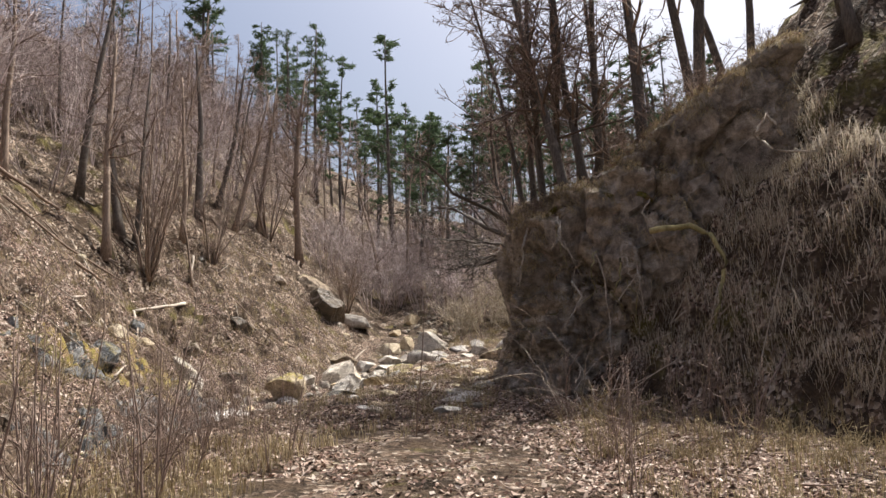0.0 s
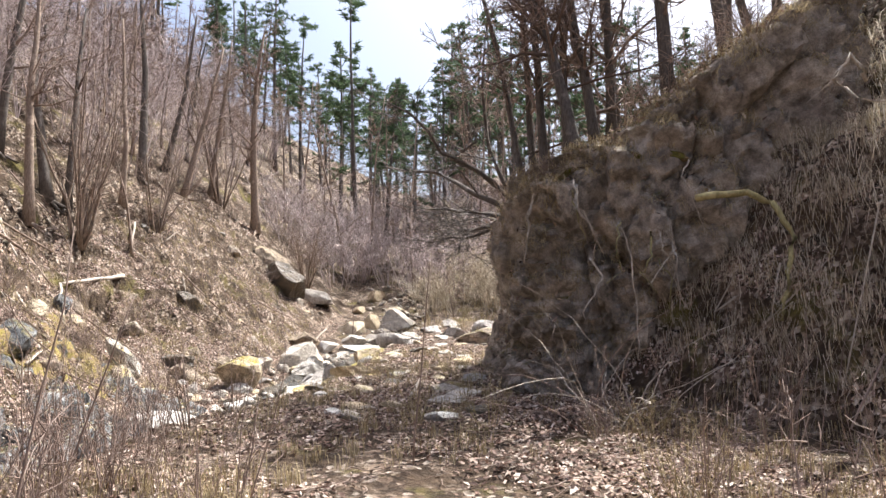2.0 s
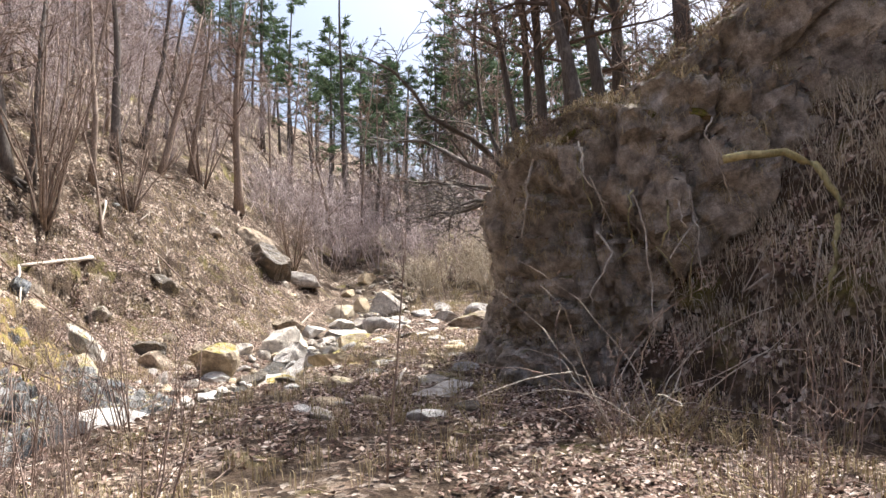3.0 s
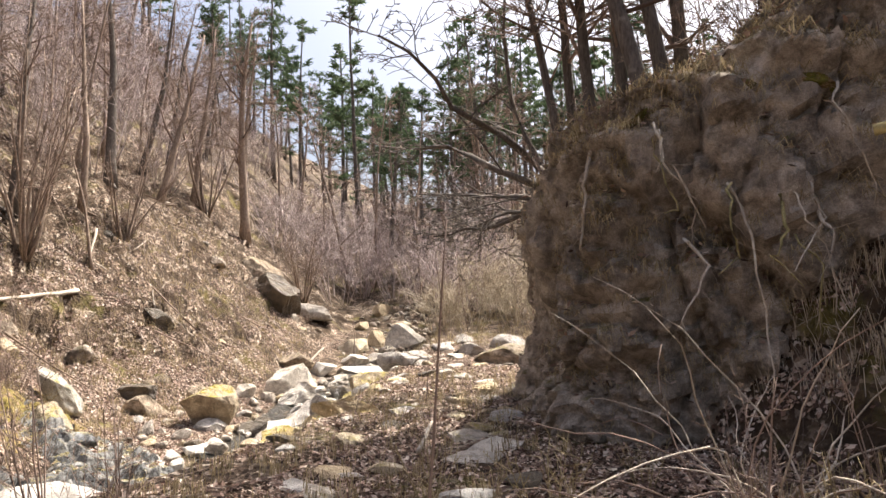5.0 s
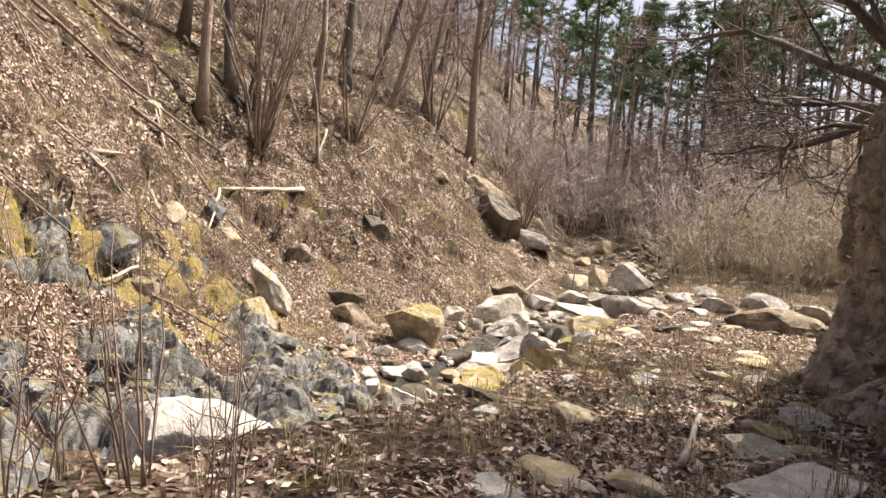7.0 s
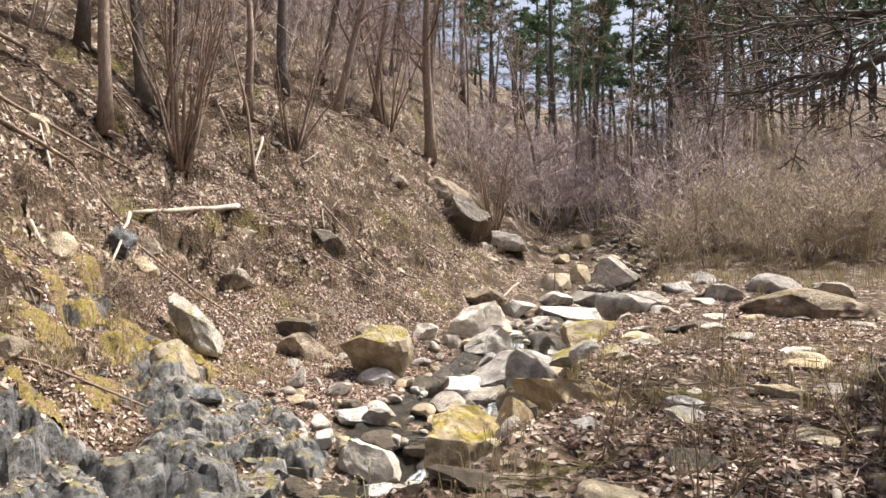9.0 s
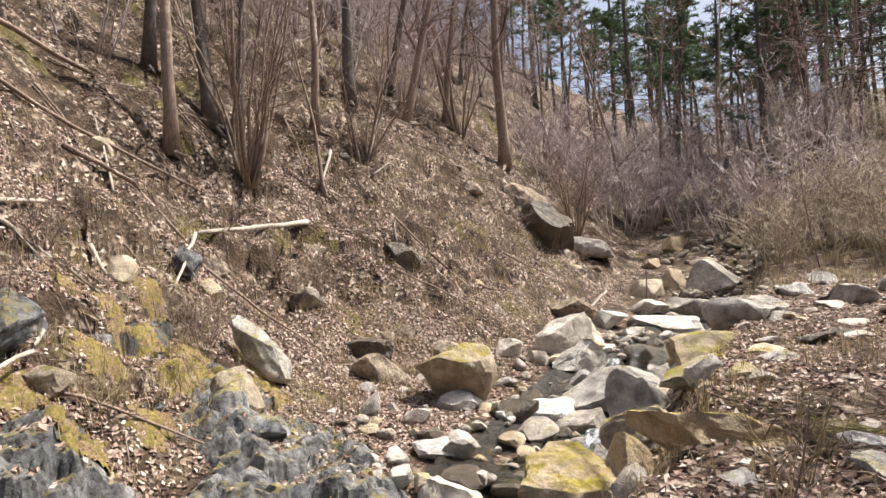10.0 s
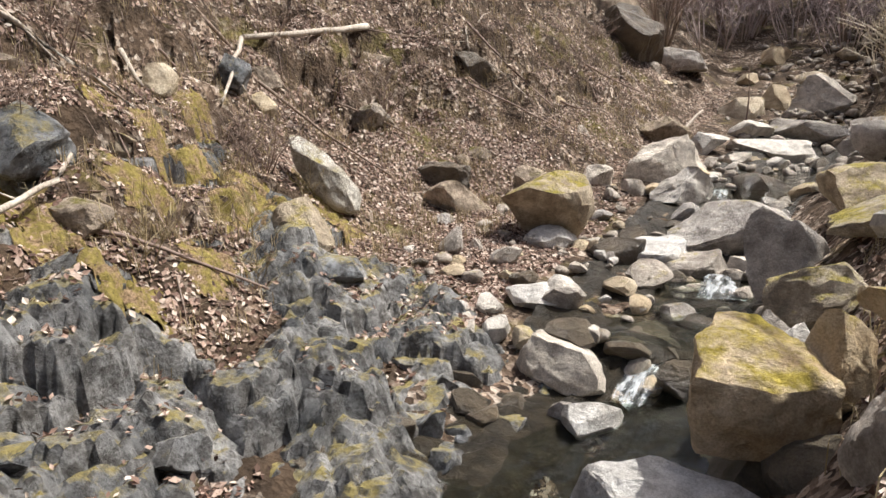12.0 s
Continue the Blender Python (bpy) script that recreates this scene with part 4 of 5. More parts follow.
def pine_template(seed, height):
    rng = random.Random(seed)
    thing = empty("pine_tree")
    line = bent(rng, (0, 0, 0), (rng.gauss(0, 0.03), rng.gauss(0, 0.03), 1), height, 10, 0.02)
    trunk = Tubes()
    trunk.add(line, taper(0.19, 0.04, len(line)), 8)
    limbs, verts, faces = Tubes(), [], []
    for _ in range(46):
        k = rng.uniform(0.22, 0.99)
        f = k * (len(line) - 1)
        i = min(int(f), len(line) - 2)
        p = line[i].lerp(line[i + 1], f - i)
        a = rng.uniform(0, 6.28)
        ln = (0.6 + 2.3 * (1 - k) ** 0.6) * rng.uniform(0.6, 1.15)
        b = bent(rng, p, (math.cos(a), math.sin(a), rng.uniform(-0.15, 0.35)), ln, 4, 0.12, 0.03)
        limbs.add(b, taper(0.035, 0.008, len(b)), 3)
        if k < 0.42 and rng.random() < 0.8:
            continue
        for _ in range(13):
            g = 0.3 + 0.7 * rng.random()
            q = g * (len(b) - 1)
            j = min(int(q), len(b) - 2)
            c = b[j].lerp(b[j + 1], q - j) + Vector((rng.gauss(0, 0.12), rng.gauss(0, 0.12), rng.gauss(0.04, 0.07)))
            for _ in range(5):
                d = Vector((rng.gauss(0, 1), rng.gauss(0, 1), rng.gauss(0.25, 0.7))).normalized()
                s = d.orthogonal().normalized() * 0.05
                n = len(verts)
                e = c + d * rng.uniform(0.22, 0.5)
                verts += [tuple(c - s), tuple(c + s), tuple(e)]
                faces.append((n, n + 1, n + 2))
    trunk.object("trunk", M_DARKBARK, thing)
    tagged(limbs.object("bough", M_DARKBARK, thing), kind="stuff")
    tagged(mesh_object("crown", verts, faces, M_NEEDLE, False, thing, "sparse green needles"), kind="stuff")
    return tagged(thing, "tall pine with a sparse green crown in the valley", "pine tree", "pines of the valley")


def pines():
    rng = random.Random(9)
    kinds = [pine_template(60 + k, h) for k, h in enumerate((13.0, 15.0, 17.0))]
    spots = [(-4.6, 50), (-2.6, 51), (-0.4, 52.5), (-7.6, 55), (3.2, 60), (-10.5, 58), (6.6, 62), (10.5, 59)]
    while len(spots) < 74:
        spots.append((rng.uniform(-32, 20), rng.uniform(60, 98)))
    while len(spots) < 100:
        spots.append((rng.uniform(-75, 70), rng.uniform(90, 150)))
    for n, (x, y) in enumerate(spots):
        m = Matrix.Translation(on_ground(x, y, 0.1)) @ pose(0, 0, 0, 0, 0, rng.uniform(0, 360))
        if n < 3:
            kinds[n].matrix_basis = m
        else:
            ob = copy_thing(kinds[n % 3], m)
            s = rng.uniform(0.9, 1.3)
            ob.scale = (s, s, s)


pines()


# ---- thickets ----
def shrub_template(name, seed, height, stems, spread, mat, label, cat, group, shoots=8, reach=0.8, radius=0.018, depth=1, least=0.004):
    rng = random.Random(seed)
    thing = empty(name)
    twigs = Tubes()
    for _ in range(stems):
        a = rng.uniform(0, 6.28)
        s = spread * rng.random() ** 0.5
        line = bent(rng, (math.cos(a) * 0.3 * s * height, math.sin(a) * 0.3 * s * height, 0), (math.cos(a) * s, math.sin(a) * s, 1), height * rng.uniform(0.55, 1.1), 5, 0.09, 0.02)
        r = radius * rng.uniform(0.6, 1.2)
        stem = Tubes()
        stem.add(line, taper(r, r * 0.3, len(line)), 4)
        stem.object("stem", mat, thing)
        side_shoots(rng, twigs, line, r, shoots, reach, depth, 0.8, 0.15, 3, 0.06, 0.6, least)
    tagged(twigs.object("crown", mat, thing), kind="stuff")
    return tagged(thing, label, cat, group)


def spread_copies(template, spots, rng, lo=0.8, hi=1.2, sink=0.05):
    for n, (x, y) in enumerate(spots):
        s = rng.uniform(lo, hi)
        m = Matrix.Translation(on_ground(x, y, sink)) @ pose(0, 0, 0, rng.uniform(-6, 6), rng.uniform(-6, 6), rng.uniform(0, 360))
        ob = template if n == 0 else copy_thing(template, m)
        ob.matrix_basis = m
        ob.scale = (s, s, s)


def thickets():
    rng = random.Random(31)
    mauve = [shrub_template("shrub", 300 + k, 4.2, 10, 0.50, M_MAUVE, "leafless mauve-grey shrub in a thicket", "shrub", "mauve thicket", 9, 1.5, 0.026, 1, 0.013) for k in range(2)]
    straw = [shrub_template("shrub", 310 + k, 3.0, 11, 0.55, M_STRAW, "straw-coloured shrub in the valley thicket", "shrub", "straw thicket", 8, 1.2, 0.018, 1, 0.011) for k in range(2)]
    for k in range(2):
        spread_copies(mauve[k], [(rng.uniform(-12.5, 0.5), rng.uniform(40.5, 62)) for _ in range(27)] + [(rng.uniform(-2.5, 10), rng.uniform(34.5, 41)) for _ in range(6)], rng, 0.7, 1.2)
        spread_copies(straw[k], [(rng.uniform(-3.2, 12), rng.uniform(33.5, 36.5) if q < 12 else rng.uniform(35, 54)) for q in range(26)], rng, 0.7, 1.25)
    hill = shrub_template("shrub", 320, 5.0, 9, 0.42, M_MAUVE, "leafless brown shrub on the upper bank", "shrub", "shrubs of the upper bank", 11, 1.7, 0.026, 1, 0.008)
    spots = []
    while len(spots) < 130:
        y = rng.uniform(8, 62)
        spots.append((float(np.interp(y, TOE_Y, TOE_X)) - rng.uniform(6.2, 19), y))
    spread_copies(hill, spots, rng, 0.7, 1.3)
    back = shrub_template("shrub", 321, 4.0, 9, 0.45, M_TWIG, "leafless brown shrub on the valley side", "shrub", "shrubs of the valley side", 12, 1.3, 0.02, 1, 0.008)
    spread_copies(back, [(rng.uniform(4.5, 16), rng.uniform(23, 46)) for _ in range(16)] + [(rng.uniform(3.5, 9), rng.uniform(18, 24)) for _ in range(8)], rng)


thickets()


def bank_scrub():
    """Low dry scrub and grassy tussocks that break up the bank."""
    rng = random.Random(35)
    a = shrub_template("scrub", 340, 0.7, 9, 0.7, M_TWIG, "low dry scrub on the leafy bank", "shrub", "scrub of the bank", 7, 0.35, 0.009, 1, 0.004)
    spots = []
    while len(spots) < 34:
        y = rng.uniform(15, 40)
        spots.append((float(np.interp(y, TOE_Y, TOE_X)) - rng.uniform(0.8, 6.5), y))
    spread_copies(a, spots, rng, 0.5, 1.4, 0.03)
    # scrub rooted on top of the outcrop
    tops = [v.co for v in CLIFF[0].vertices if v.normal.z > 0.35 and v.co.z > 3.6 and v.co.y < 17]
    for _ in range(16):
        p = rng.choice(tops)
        ob = copy_thing(a, Matrix.Translation(p - Vector((0, 0, 0.06))) @ pose(0, 0, 0, 0, 0, rng.uniform(0, 360)))
        s = rng.uniform(0.8, 1.6)
        ob.scale = (s, s, s)
        tagged(ob, "low dry scrub on top of the outcrop", "shrub", "scrub of the outcrop")


bank_scrub()


def weeds():
    """Dry stalks along the terrace edge, clear of the path."""
    rng = random.Random(32)
    a = shrub_template("weed", 330, 0.95, 7, 0.35, M_TWIG, "dry brown weed stalks beside the path", "weed", "weeds beside the path", 5, 0.28, 0.006, 0)
    b = shrub_template("weed", 331, 0.6, 10, 0.55, M_GRASS, "dry straw weed with fine stalks", "weed", "weeds beside the path", 5, 0.22, 0.005, 0)
    sa = [(rng.uniform(-4.4, -2.2), rng.uniform(2.5, 8.5)) for _ in range(44)] + [(rng.uniform(-4.6, -3.3), rng.uniform(8.5, 11.5)) for _ in range(10)] + [(rng.uniform(1.3, 3.6), rng.uniform(5.5, 11.5)) for _ in range(12)]
    sb = [(rng.uniform(-3.0, 1.0), rng.uniform(11, 16)) for _ in range(8)] + [(rng.uniform(-9.5, -8.2), rng.uniform(12, 18)) for _ in range(12)] + [(rng.uniform(1.0, 4.5), rng.uniform(4, 11)) for _ in range(18)] + [(rng.uniform(-12, -9.5), rng.uniform(14, 30)) for _ in range(22)]
    spread_copies(a, sa, rng, 0.6, 1.3, 0.02)
    spread_copies(b, sb, rng, 0.6, 1.3, 0.02)
    tall = shrub_template("weed", 332, 1.55, 4, 0.30, M_TWIG, "tall bare branching weed beside the path", "weed", "tall weeds beside the path", 6, 0.45, 0.010, 1, 0.003)
    spread_copies(tall, [(rng.uniform(-4.4, -1.9), rng.uniform(2.6, 8.6)) for _ in range(24)] + [(rng.uniform(-4.9, -3.7), rng.uniform(8.6, 12)) for _ in range(9)], rng, 0.7, 1.25, 0.02)


weeds()


def sapling(x, y, height, lean, seed, label, radius=0.011, mat=None, shoots=5, reach=0.35):
    rng = random.Random(seed)
    thing = empty("sapling", Matrix.Translation(on_ground(x, y, 0.03)))
    line = bent(rng, (0, 0, 0), (lean[0], lean[1], 1), height, 6, 0.05, 0.02)
    stem, twigs = Tubes(), Tubes()
    stem.add(line, taper(radius, radius * 0.35, len(line)), 6)
    side_shoots(rng, twigs, line, radius, shoots, reach, 0, 0.7, 0.35, 3, 0.1, 0.5)
    stem.object("stem", mat or M_TWIG, thing)
    tagged(twigs.object("crown", mat or M_TWIG, thing), kind="stuff")
    return tagged(thing, label, "sapling", "saplings beside the path")


sapling(-0.78, 9.35, 2.1, (0.10, 0.0), 501, "thin bare sapling at the path's edge", 0.012)
sapling(-3.35, 7.4, 1.9, (0.25, 0.1), 502, "slanting bare sapling among weeds", 0.012)
sapling(-2.75, 3.9, 1.5, (0.25, 0.05), 503, "forked bare sapling among weeds", 0.014)
sapling(-2.6, 5.6, 1.8, (0.05, 0.05), 504, "thin bare sapling among weeds", 0.010)
sapling(-2.35, 15.2, 0.7, (0.2, 0.0), 505, "short twiggy sapling in the leaves", 0.008, shoots=9)
sapling(-1.55, 17.6, 0.9, (0.1, 0.0), 506, "short twiggy sapling in the leaves", 0.008, shoots=9)
sapling(-1.3, 33.0, 3.2, (-0.1, 0.0), 507, "tall bare sapling before the thicket", 0.02, shoots=8, reach=0.8)
sapling(-6.2, 33.9, 1.7, (0.15, 0.0), 508, "thin dark sapling among the boulders", 0.03)


def bramble():
    """Arching pale canes before the rock."""
    rng = random.Random(60)
    thing = empty("bramble", Matrix.Translation(on_ground(1.6, 11.1, 0.03)))
    for _ in range(26):
        a = rng.uniform(0, 6.28)
        line = bent(rng, (rng.gauss(0, 0.25), rng.gauss(0, 0.2), 0), (math.cos(a) * 0.8, math.sin(a) * 0.5, 1), rng.uniform(1.2, 2.7), 9, 0.17, -0.08)
        cane = Tubes()
        cane.add(line, taper(0.009, 0.004, len(line)), 5)
        cane.object("cane", M_DEADWOOD if rng.random() < 0.5 else M_TWIG, thing)
    tagged(thing, "tangle of arching bare bramble canes", "bramble")


bramble()


# ---- dead wood and roots ----
def lying_stick(points, r0, r1, seed, label, name="branch", mat=None, lift=0.03, snags=3):
    """A fallen stick that follows the ground between the given plan points."""
    rng = random.Random(seed)
    pts = [on_ground(x, y, -lift - r0 * 0.7 - dz) for x, y, dz in points]
    base = pts[0].copy()
    thing = empty(name, Matrix.Translation(base))
    line = []
    for a, b in zip(pts, pts[1:]):
        line += [a.lerp(b, k / 4) - base + Vector((rng.gauss(0, r0 * 0.2), rng.gauss(0, r0 * 0.2), rng.gauss(0, r0 * 0.2))) for k in range(4)]
    line.append(pts[-1] - base)
    wood = Tubes()
    wood.add(line, taper(r0, r1, len(line)), 7)
    if snags:
        side_shoots(rng, wood, line, r0, snags, 0.6, 0, 0.9, 0.1, 4, 0.05, 0.5)
    wood.object("wood", mat or M_DEADWOOD, thing)
    return tagged(thing, label, "branch", "fallen branches on the bank")


lying_stick([(-11.44, 16.8, 0.1), (-11.8, 17.8, 0.1)], 0.045, 0.03, 4, "short bleached log on the bank", "log", snags=0)
lying_stick([(-11.35, 16.7, 0.1), (-11.2, 17.25, 0.05), (-10.5, 17.75, 0.1)], 0.036, 0.018, 5, "bent bleached branch on the bank")
lying_stick([(-9.26, 15.45, 0.1), (-9.45, 16.2, 0.12), (-9.9, 16.6, 0.1)], 0.032, 0.018, 6, "thin bleached branch above the ledge")
lying_stick([(-12.9, 18.8, 0.0), (-12.8, 20.1, 0.05), (-12.3, 20.8, 0.0)], 0.05, 0.03, 7, "dark fallen branch on the bank", "branch", M_BARK)
lying_stick([(-11.8, 18.5, 0.05), (-11.4, 18.5, 0.0)], 0.04, 0.025, 8, "short broken branch on the bank", snags=1)
lying_stick([(-13.1, 26.6, 0.1), (-12.7, 25.6, 0.15), (-12.3, 25.9, 0.05)], 0.045, 0.02, 9, "curved pale root on the bank")
lying_stick([(-7.4, 31.2, 0.1), (-7.1, 32.4, 0.5)], 0.05, 0.035, 10, "pale stick leaning among boulders", snags=0)
lying_stick([(-1.24, 13.6, 0.0), (-1.16, 14.4, 0.18)], 0.028, 0.020, 11, "pale stick leaning in the leaves", snags=0)
lying_stick([(-13.9, 17.0, 0.1), (-13.6, 19.5, 0.1), (-13.2, 22.0, 0.05)], 0.045, 0.03, 12, "long dark fallen branch on the bank", "branch", M_BARK)
lying_stick([(-14.8, 14.0, 0.2), (-14.9, 17.5, 0.25), (-15.2, 21.0, 0.2)], 0.08, 0.05, 13, "fallen trunk along the top of the bank", "log", M_BARK)

rng0 = random.Random(83)
for k in range(46):
    ty_ = rng0.uniform(13.5, 33)
    tx_ = float(np.interp(ty_, TOE_Y, TOE_X)) - rng0.uniform(0.6, 6.5)
    ln_, an_ = rng0.uniform(0.6, 2.4), rng0.gauss(1.2, 0.7)
    q_ = [(tx_ + math.cos(an_) * ln_ * f, ty_ + math.sin(an_) * ln_ * f + rng0.gauss(0, 0.08), rng0.uniform(0.02, 0.16)) for f in (0, 0.5, 1)]
    r_ = rng0.uniform(0.012, 0.032)
    lying_stick(q_, r_, r_ * 0.5, 300 + k, "thin fallen branch on the leafy bank", "branch", (M_DEADWOOD, M_BARK, M_TWIG)[k % 3])


def root(points, r0, r1, label, mat, seed, name="root", group="exposed roots on the slope"):
    rng = random.Random(seed)
    base = Vector(points[0])
    thing = empty(name, Matrix.Translation(base))
    line = []
    for a, b in zip(points, points[1:]):
        a, b = Vector(a), Vector(b)
        line += [a.lerp(b, k / 4) - base + Vector((rng.gauss(0, 0.015), rng.gauss(0, 0.015), rng.gauss(0, 0.015))) for k in range(4)]
    line.append(Vector(points[-1]) - base)
    t = Tubes()
    t.add(line, taper(r0, r1, len(line)), 8)
    t.object("wood", mat, thing)
    f = Tubes()
    side_shoots(rng, f, line, r0, 6, 0.5, 0, 0.8, 0.3, 4, -0.12, 0.4)
    tagged(f.object("rootlet", M_DEADWOOD, thing), kind="stuff")
    tagged(thing, label, name, group)


FALLEN = "fallen branches on the bank"
root([(-12.3, 24.5, 2.99), (-12.45, 22.79, 2.78), (-12.3, 21.08, 2.58)], 0.07, 0.045, "bleached log lying along the bank", M_DEADWOOD, 11, "log", FALLEN)
root([(-12.3, 21.08, 2.58), (-11.77, 20.34, 2.09), (-11.18, 19.56, 1.53)], 0.042, 0.02, "forked bleached branch hanging down the bank", M_DEADWOOD, 12, "branch", FALLEN)
root([(-11.77, 20.34, 2.09), (-11.48, 20.3, 1.68)], 0.03, 0.014, "thin bleached branch hanging down the bank", M_DEADWOOD, 13, "branch", FALLEN)
root([(3.05, 12.0, 3.15), (3.6, 11.85, 3.2), (4.0, 11.7, 3.0), (4.15, 11.5, 2.5), (3.95, 11.3, 1.9), (3.8, 11.2, 1.4)], 0.055, 0.025, "mossy bent root arching out of the slope", M_MOSSROOT, 1)
root([(0.95, 14.2, 3.75), (0.85, 14.0, 3.3), (0.8, 13.95, 2.9), (0.7, 13.9, 2.4)], 0.025, 0.012, "pale root hanging over the rock edge", M_DEADWOOD, 2)
root([(2.2, 13.2, 3.0), (2.35, 13.1, 2.4), (2.4, 13.0, 1.6), (2.35, 12.9, 0.8)], 0.016, 0.008, "pale root hanging down the rock face", M_DEADWOOD, 3)
root([(5.2, 11.4, 4.6), (4.9, 11.2, 4.9), (4.7, 11.3, 4.6), (5.0, 11.2, 4.25), (5.6, 11.1, 4.2)], 0.03, 0.015, "looped pale root on the slope", M_DEADWOOD, 4)
rng0 = random.Random(81)
for k in range(11):
    rx_ = rng0.uniform(1.0, 3.4)
    ry_ = 13.55 - 0.3 * (rx_ - 1.0) - 0.25
    rz_ = rng0.uniform(2.2, 3.9)
    line_ = [(rx_, ry_ + 0.25, rz_)]
    for f in range(3):
        line_.append((line_[-1][0] + rng0.gauss(0, 0.16), ry_ + rng0.gauss(-0.05, 0.08), rz_ - 0.35 * (f + 1) * rng0.uniform(0.8, 1.3)))
    root(line_, rng0.uniform(0.010, 0.022), 0.006, "thin pale root hanging down the rock face", M_DEADWOOD if k % 3 else M_MOSSROOT, 20 + k)
rng0 = random.Random(80)
for k in range(30):
    ty_ = rng0.uniform(6.5, 12.3)
    tx_ = float(np.interp(ty_, SLOPE_Y, SLOPE_X)) + rng0.uniform(0.5, 3.5)
    lying_stick([(tx_, ty_, 0.12), (tx_ + rng0.uniform(-0.6, 0.2), ty_ + rng0.uniform(-0.5, 0.4), 0.2), (tx_ + rng0.uniform(-1.0, 0.4), ty_ + rng0.uniform(-0.8, 0.5), 0.05)], 0.016, 0.007, 90 + k, "thin bare vine on the shaded slope", "vine", M_DEADWOOD if k % 2 else M_TWIG)


# ---- litter ----
def scatter(rng, count, x0, x1, y0, y1, keep):
    x, y = rng.uniform(x0, x1, count), rng.uniform(y0, y1, count)
    k = keep(x, y)
    return x[k], y[k]


def dry_land(x, y):
    bed = np.interp(y, BED_Y, BED_X)
    return (x < bed - 1.3) | (x > np.interp(y, RIM_Y, RIM_X) - 0.5)


def leaf_litter():
    """Dry leaves, each a folded blade, lying on the ground."""
    rng = np.random.default_rng(4)
    xs, ys = [], []
    for n, x0, x1, y0, y1 in ((44000, -4.6, 4.5, 4, 14), (42000, -4.2, 1.5, 12, 24), (110000, -13.5, -6.8, 12, 26), (36000, -14, -7.2, 26, 38), (40000, 1.2, 7.0, 3, 14), (9000, -4, 1.0, 24, 32), (7000, -4, 3.5, 0.5, 4)):
        def keep(x, y):
            f = np.array([noise.noise(Vector((a * 0.9, b * 0.9, 4.0))) + 0.9 * noise.noise(Vector((a * 0.33, b * 0.33, 9.0))) for a, b in zip(x, y)])
            return dry_land(x, y) & (f + rng.uniform(-0.35, 0.55, len(x)) > 0)
        x, y = scatter(rng, n, x0, x1, y0, y1, keep)
        xs.append(x)
        ys.append(y)
    x, y = np.concatenate(xs), np.concatenate(ys)
    n = len(x)
    z = top_surface(x, y)
    e = 0.06
    nx, ny = -(top_surface(x + e, y) - z) / e, -(top_surface(x, y + e) - z) / e
    steep = np.hypot(nx, ny)
    bare = (steep > 1.9) | (z > surface(x, y) + 0.02) & ((np.hypot(nx, ny) > 0.75) | (rng.uniform(0, 1, n) < 0.55))
    x, y, z, nx, ny = x[~bare], y[~bare], z[~bare], nx[~bare], ny[~bare]
    n = len(x)
    up = np.stack([nx, ny, np.ones(n)], -1) + rng.normal(0, 0.42, (n, 3))
    up /= np.linalg.norm(up, axis=1, keepdims=True)
    a = rng.normal(0, 1, (n, 3))
    a -= (a * up).sum(1, keepdims=True) * up
    a /= np.linalg.norm(a, axis=1, keepdims=True)
    b = np.cross(up, a)
    ln = 0.022 + 0.030 * rng.uniform(0, 1, (n, 1)) ** 1.6
    wd = ln * rng.uniform(0.42, 0.62, (n, 1))
    c = np.stack([x, y, z + 0.012], -1) + up * rng.uniform(0.0, 0.012, (n, 1))
    curl = rng.uniform(0.0, 0.7, (n, 1))
    v = np.stack([c - a * ln, c - b * wd + up * wd * curl, c + a * ln + up * ln * 0.15, c + b * wd + up * wd * curl], 1).reshape(-1, 3)
    i = np.arange(n)[:, None] * 4
    f = np.concatenate([i + [0, 1, 2], i + [0, 2, 3]], 0)
    tagged(mesh_object("leaf_litter", v, f, M_LEAF, False), "dry brown oak leaves covering the ground", "leaves", kind="stuff")


leaf_litter()


def blades(name, spots, mat, label, height, seed, per=14, droop=0.5):
    """Tufts of dry grass, each blade a thin bent strip."""
    rng = np.random.default_rng(seed)
    x, y = np.repeat(spots[0], per), np.repeat(spots[1], per)
    n = len(x)
    x, y = x + rng.normal(0, 0.06, n), y + rng.normal(0, 0.06, n)
    z = surface(x, y) - 0.01
    a = rng.uniform(0, 6.283, n)
    h = height * rng.uniform(0.4, 1.2, n)
    d = np.stack([np.cos(a), np.sin(a), np.zeros(n)], -1) * (h * droop * rng.uniform(0.3, 1.3, n))[:, None]
    s = np.stack([-np.sin(a), np.cos(a), np.zeros(n)], -1) * 0.0035
    p0 = np.stack([x, y, z], -1)
    p1 = p0 + d * 0.35 + np.stack([0 * h, 0 * h, h * 0.7], -1)
    p2 = p0 + d + np.stack([0 * h, 0 * h, h * 0.75], -1)
    v = np.stack([p0 - s, p0 + s, p1 - s, p1 + s, p2], 1).reshape(-1, 3)
    i = np.arange(n) * 5
    f = [(k, k + 1, k + 3, k + 2) for k in i.tolist()] + [(k + 2, k + 3, k + 4) for k in i.tolist()]
    tagged(mesh_object(name, v, f, mat, False), label, "grass", kind="stuff")


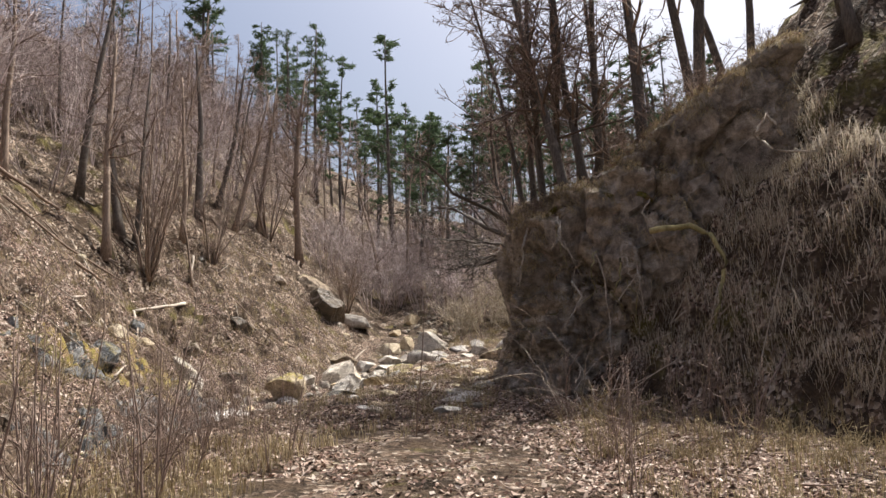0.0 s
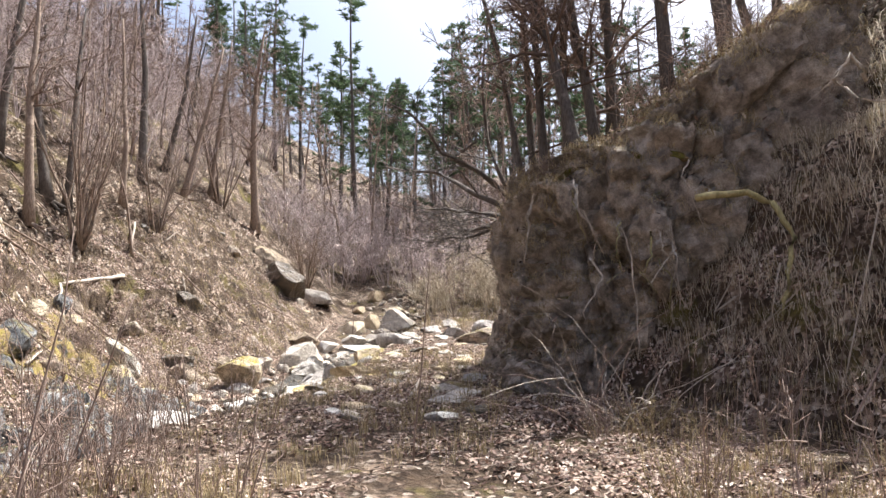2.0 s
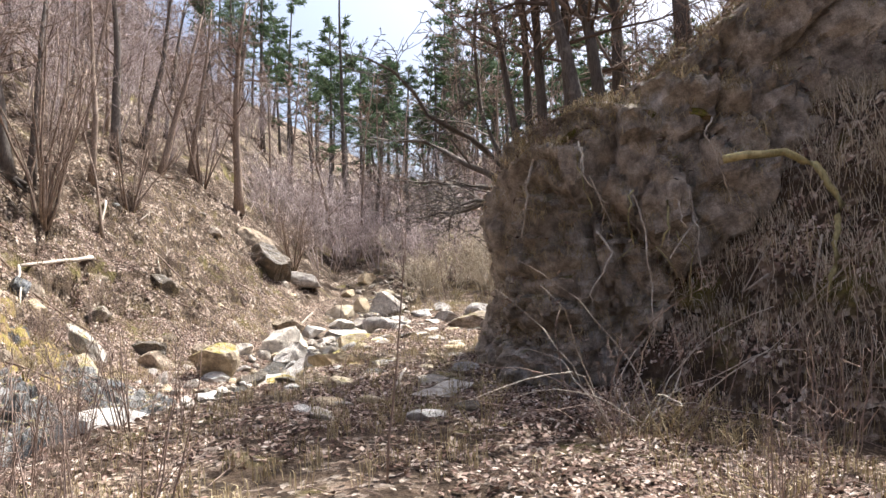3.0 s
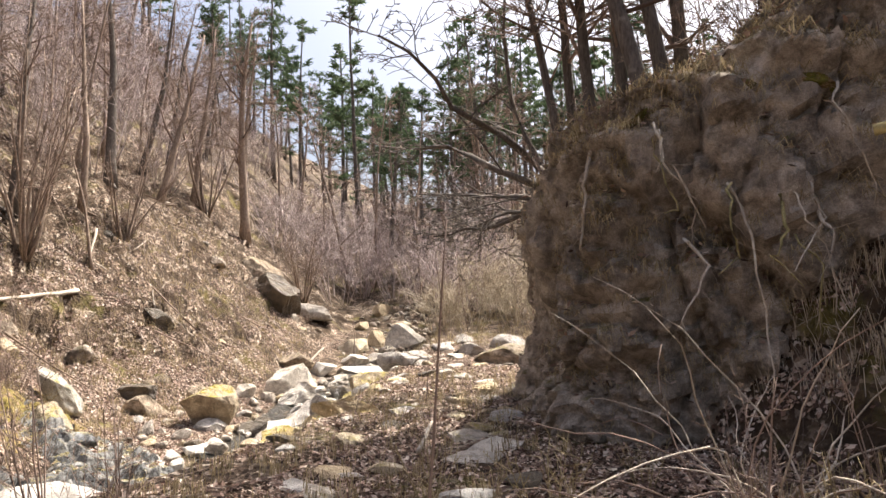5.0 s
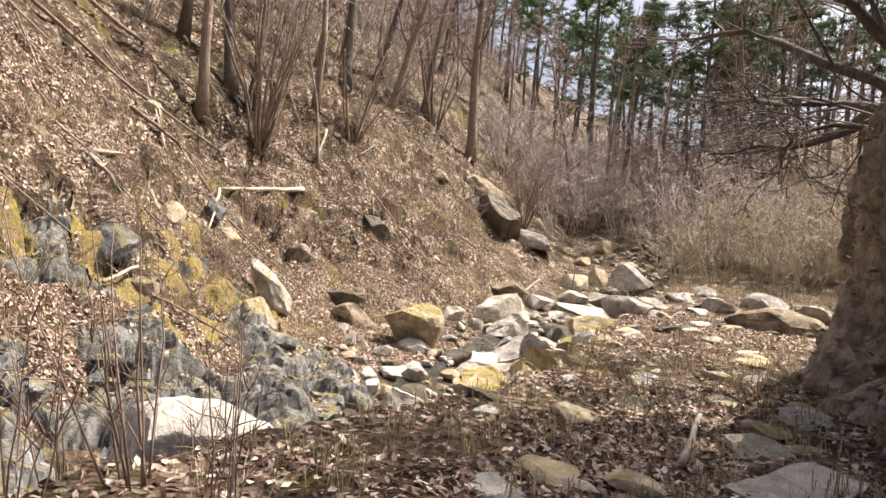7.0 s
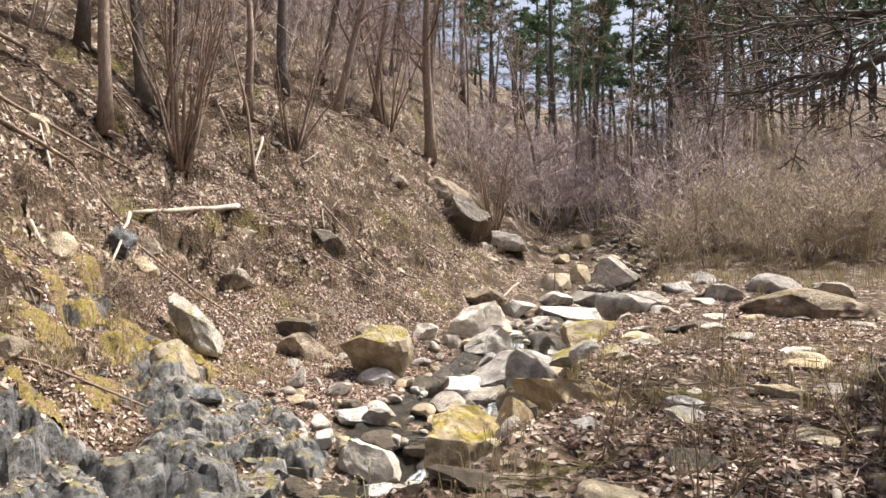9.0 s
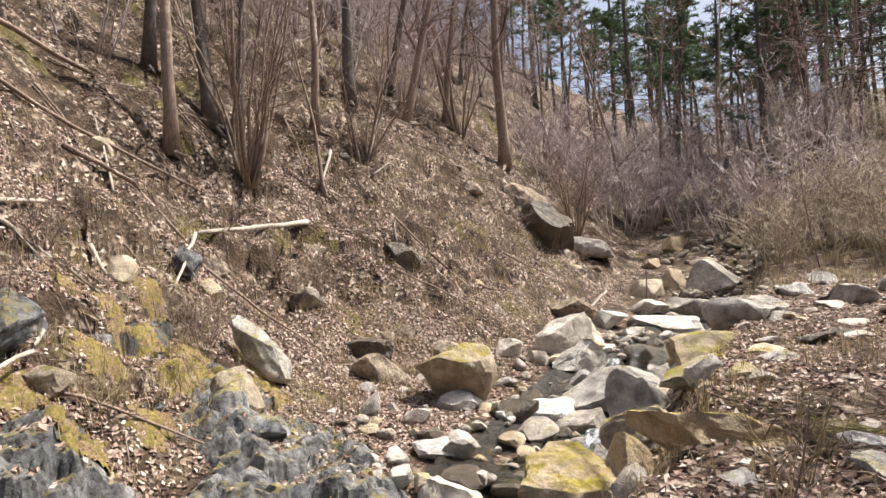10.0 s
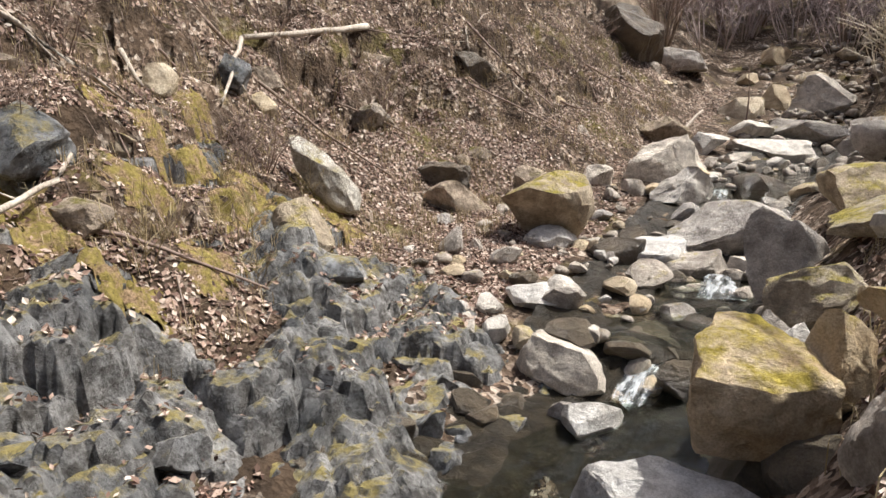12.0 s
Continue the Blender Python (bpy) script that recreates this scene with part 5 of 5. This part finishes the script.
def rock_cover():
    """Leaves and grass caught on the ledges of the outcrop."""
    rng = np.random.default_rng(21)
    me = CLIFF[0]
    co, no = np.zeros(len(me.vertices) * 3), np.zeros(len(me.vertices) * 3)
    me.vertices.foreach_get("co", co)
    me.vertices.foreach_get("normal", no)
    co, no = co.reshape(-1, 3), no.reshape(-1, 3)
    flat = co[(no[:, 2] > 0.45) & (co[:, 2] > 0.6) & (co[:, 1] < 19.5)]
    c = flat[rng.integers(0, len(flat), 7500)] + rng.normal(0, 0.05, (7500, 3)) + (0, 0, 0.03)
    n = len(c)
    a, b = rng.normal(0, 1, (n, 3)), rng.normal(0, 1, (n, 3))
    a[:, 2] *= 0.4
    b[:, 2] *= 0.4
    a /= np.linalg.norm(a, axis=1, keepdims=True)
    b /= np.linalg.norm(b, axis=1, keepdims=True)
    v = np.stack([c - a * 0.06, c - b * 0.022, c + a * 0.06, c + b * 0.022], 1).reshape(-1, 3)
    i = np.arange(n)[:, None] * 4
    tagged(mesh_object("rock_leaves", v, np.concatenate([i + [0, 1, 2], i + [0, 2, 3]], 0), M_LEAF, False), "dry leaves caught on the outcrop's ledges", "leaves", kind="stuff")
    edge = co[(no[:, 2] > 0.15) & (co[:, 2] > 0.8) & (co[:, 1] < 16.0)]
    p = np.repeat(edge[rng.integers(0, len(edge), 1500)], 9, axis=0)
    n = len(p)
    p += rng.normal(0, 0.05, (n, 3))
    ang, h = rng.uniform(0, 6.283, n), rng.uniform(0.08, 0.34, n)
    d = np.stack([np.cos(ang) * h * 0.5, -np.abs(np.sin(ang)) * h * 0.6, h * 0.25], -1)
    s = np.stack([-np.sin(ang), np.cos(ang), 0 * ang], -1) * 0.004
    tip = p + d * 1.5 + np.stack([0 * h, 0 * h, -h * 0.9], -1)
    v = np.stack([p - s, p + s, p + d + s, p + d - s, tip], 1).reshape(-1, 3)
    k = (np.arange(n) * 5).tolist()
    tagged(mesh_object("hanging_grass", v, [(q, q + 1, q + 2, q + 3) for q in k] + [(q + 3, q + 2, q + 4) for q in k], M_GRASS, False), "dry grass hanging from the outcrop", "grass", kind="stuff")


rock_cover()


def grasses():
    rng = np.random.default_rng(8)
    sets = [scatter(rng, n, x0, x1, y0, y1, dry_land) for n, x0, x1, y0, y1 in ((520, 1.5, 6.5, 5, 13), (500, -4.4, -1.8, 2, 9), (350, -4, 0.5, 9, 22), (1300, -13.5, -8.0, 12, 34))]
    steep = scatter(rng, 3600, 1.5, 6.4, 4, 13.5, lambda x, y: x > np.interp(y, SLOPE_Y, SLOPE_X) + 0.35)
    blades("slope_grass", steep, M_STRAW, "dry straw grass hanging on the shaded slope", 0.34, 6, 9, 1.1)
    blades("dry_grass", (np.concatenate([s[0] for s in sets]), np.concatenate([s[1] for s in sets])), M_GRASS, "dry straw grass in thin tufts", 0.24, 3, 12)
    far = scatter(rng, 900, -4, 11, 28, 40, dry_land)
    blades("valley_grass", far, M_GRASS, "tall dry grass below the thicket", 0.42, 5, 9, 0.6)


grasses()


def fallen_twigs():
    rng = random.Random(12)
    t = Tubes()
    for _ in range(1700):
        x, y = (rng.uniform(-13.5, -8.2), rng.uniform(12, 32)) if rng.random() < 0.6 else ((rng.uniform(-3.6, 4.5), rng.uniform(4, 22)) if rng.random() < 0.7 else (rng.uniform(2.5, 6.5), rng.uniform(6, 13)))
        if x > 0 and y > 13:
            continue
        a, ln = rng.uniform(0, 6.28), rng.uniform(0.15, 0.8)
        p = []
        for k in range(4):
            q = (k / 3 - 0.5) * ln
            px, py = x + math.cos(a) * q + rng.gauss(0, 0.015), y + math.sin(a) * q + rng.gauss(0, 0.015)
            p.append(on_ground(px, py, -rng.uniform(0.015, 0.06)))
        t.add(p, taper(rng.uniform(0.004, 0.010), 0.003, 4), 3)
    tagged(t.object("fallen_twigs", M_TWIG), "thin fallen twigs strewn over the ground", "twigs", kind="stuff")


fallen_twigs()
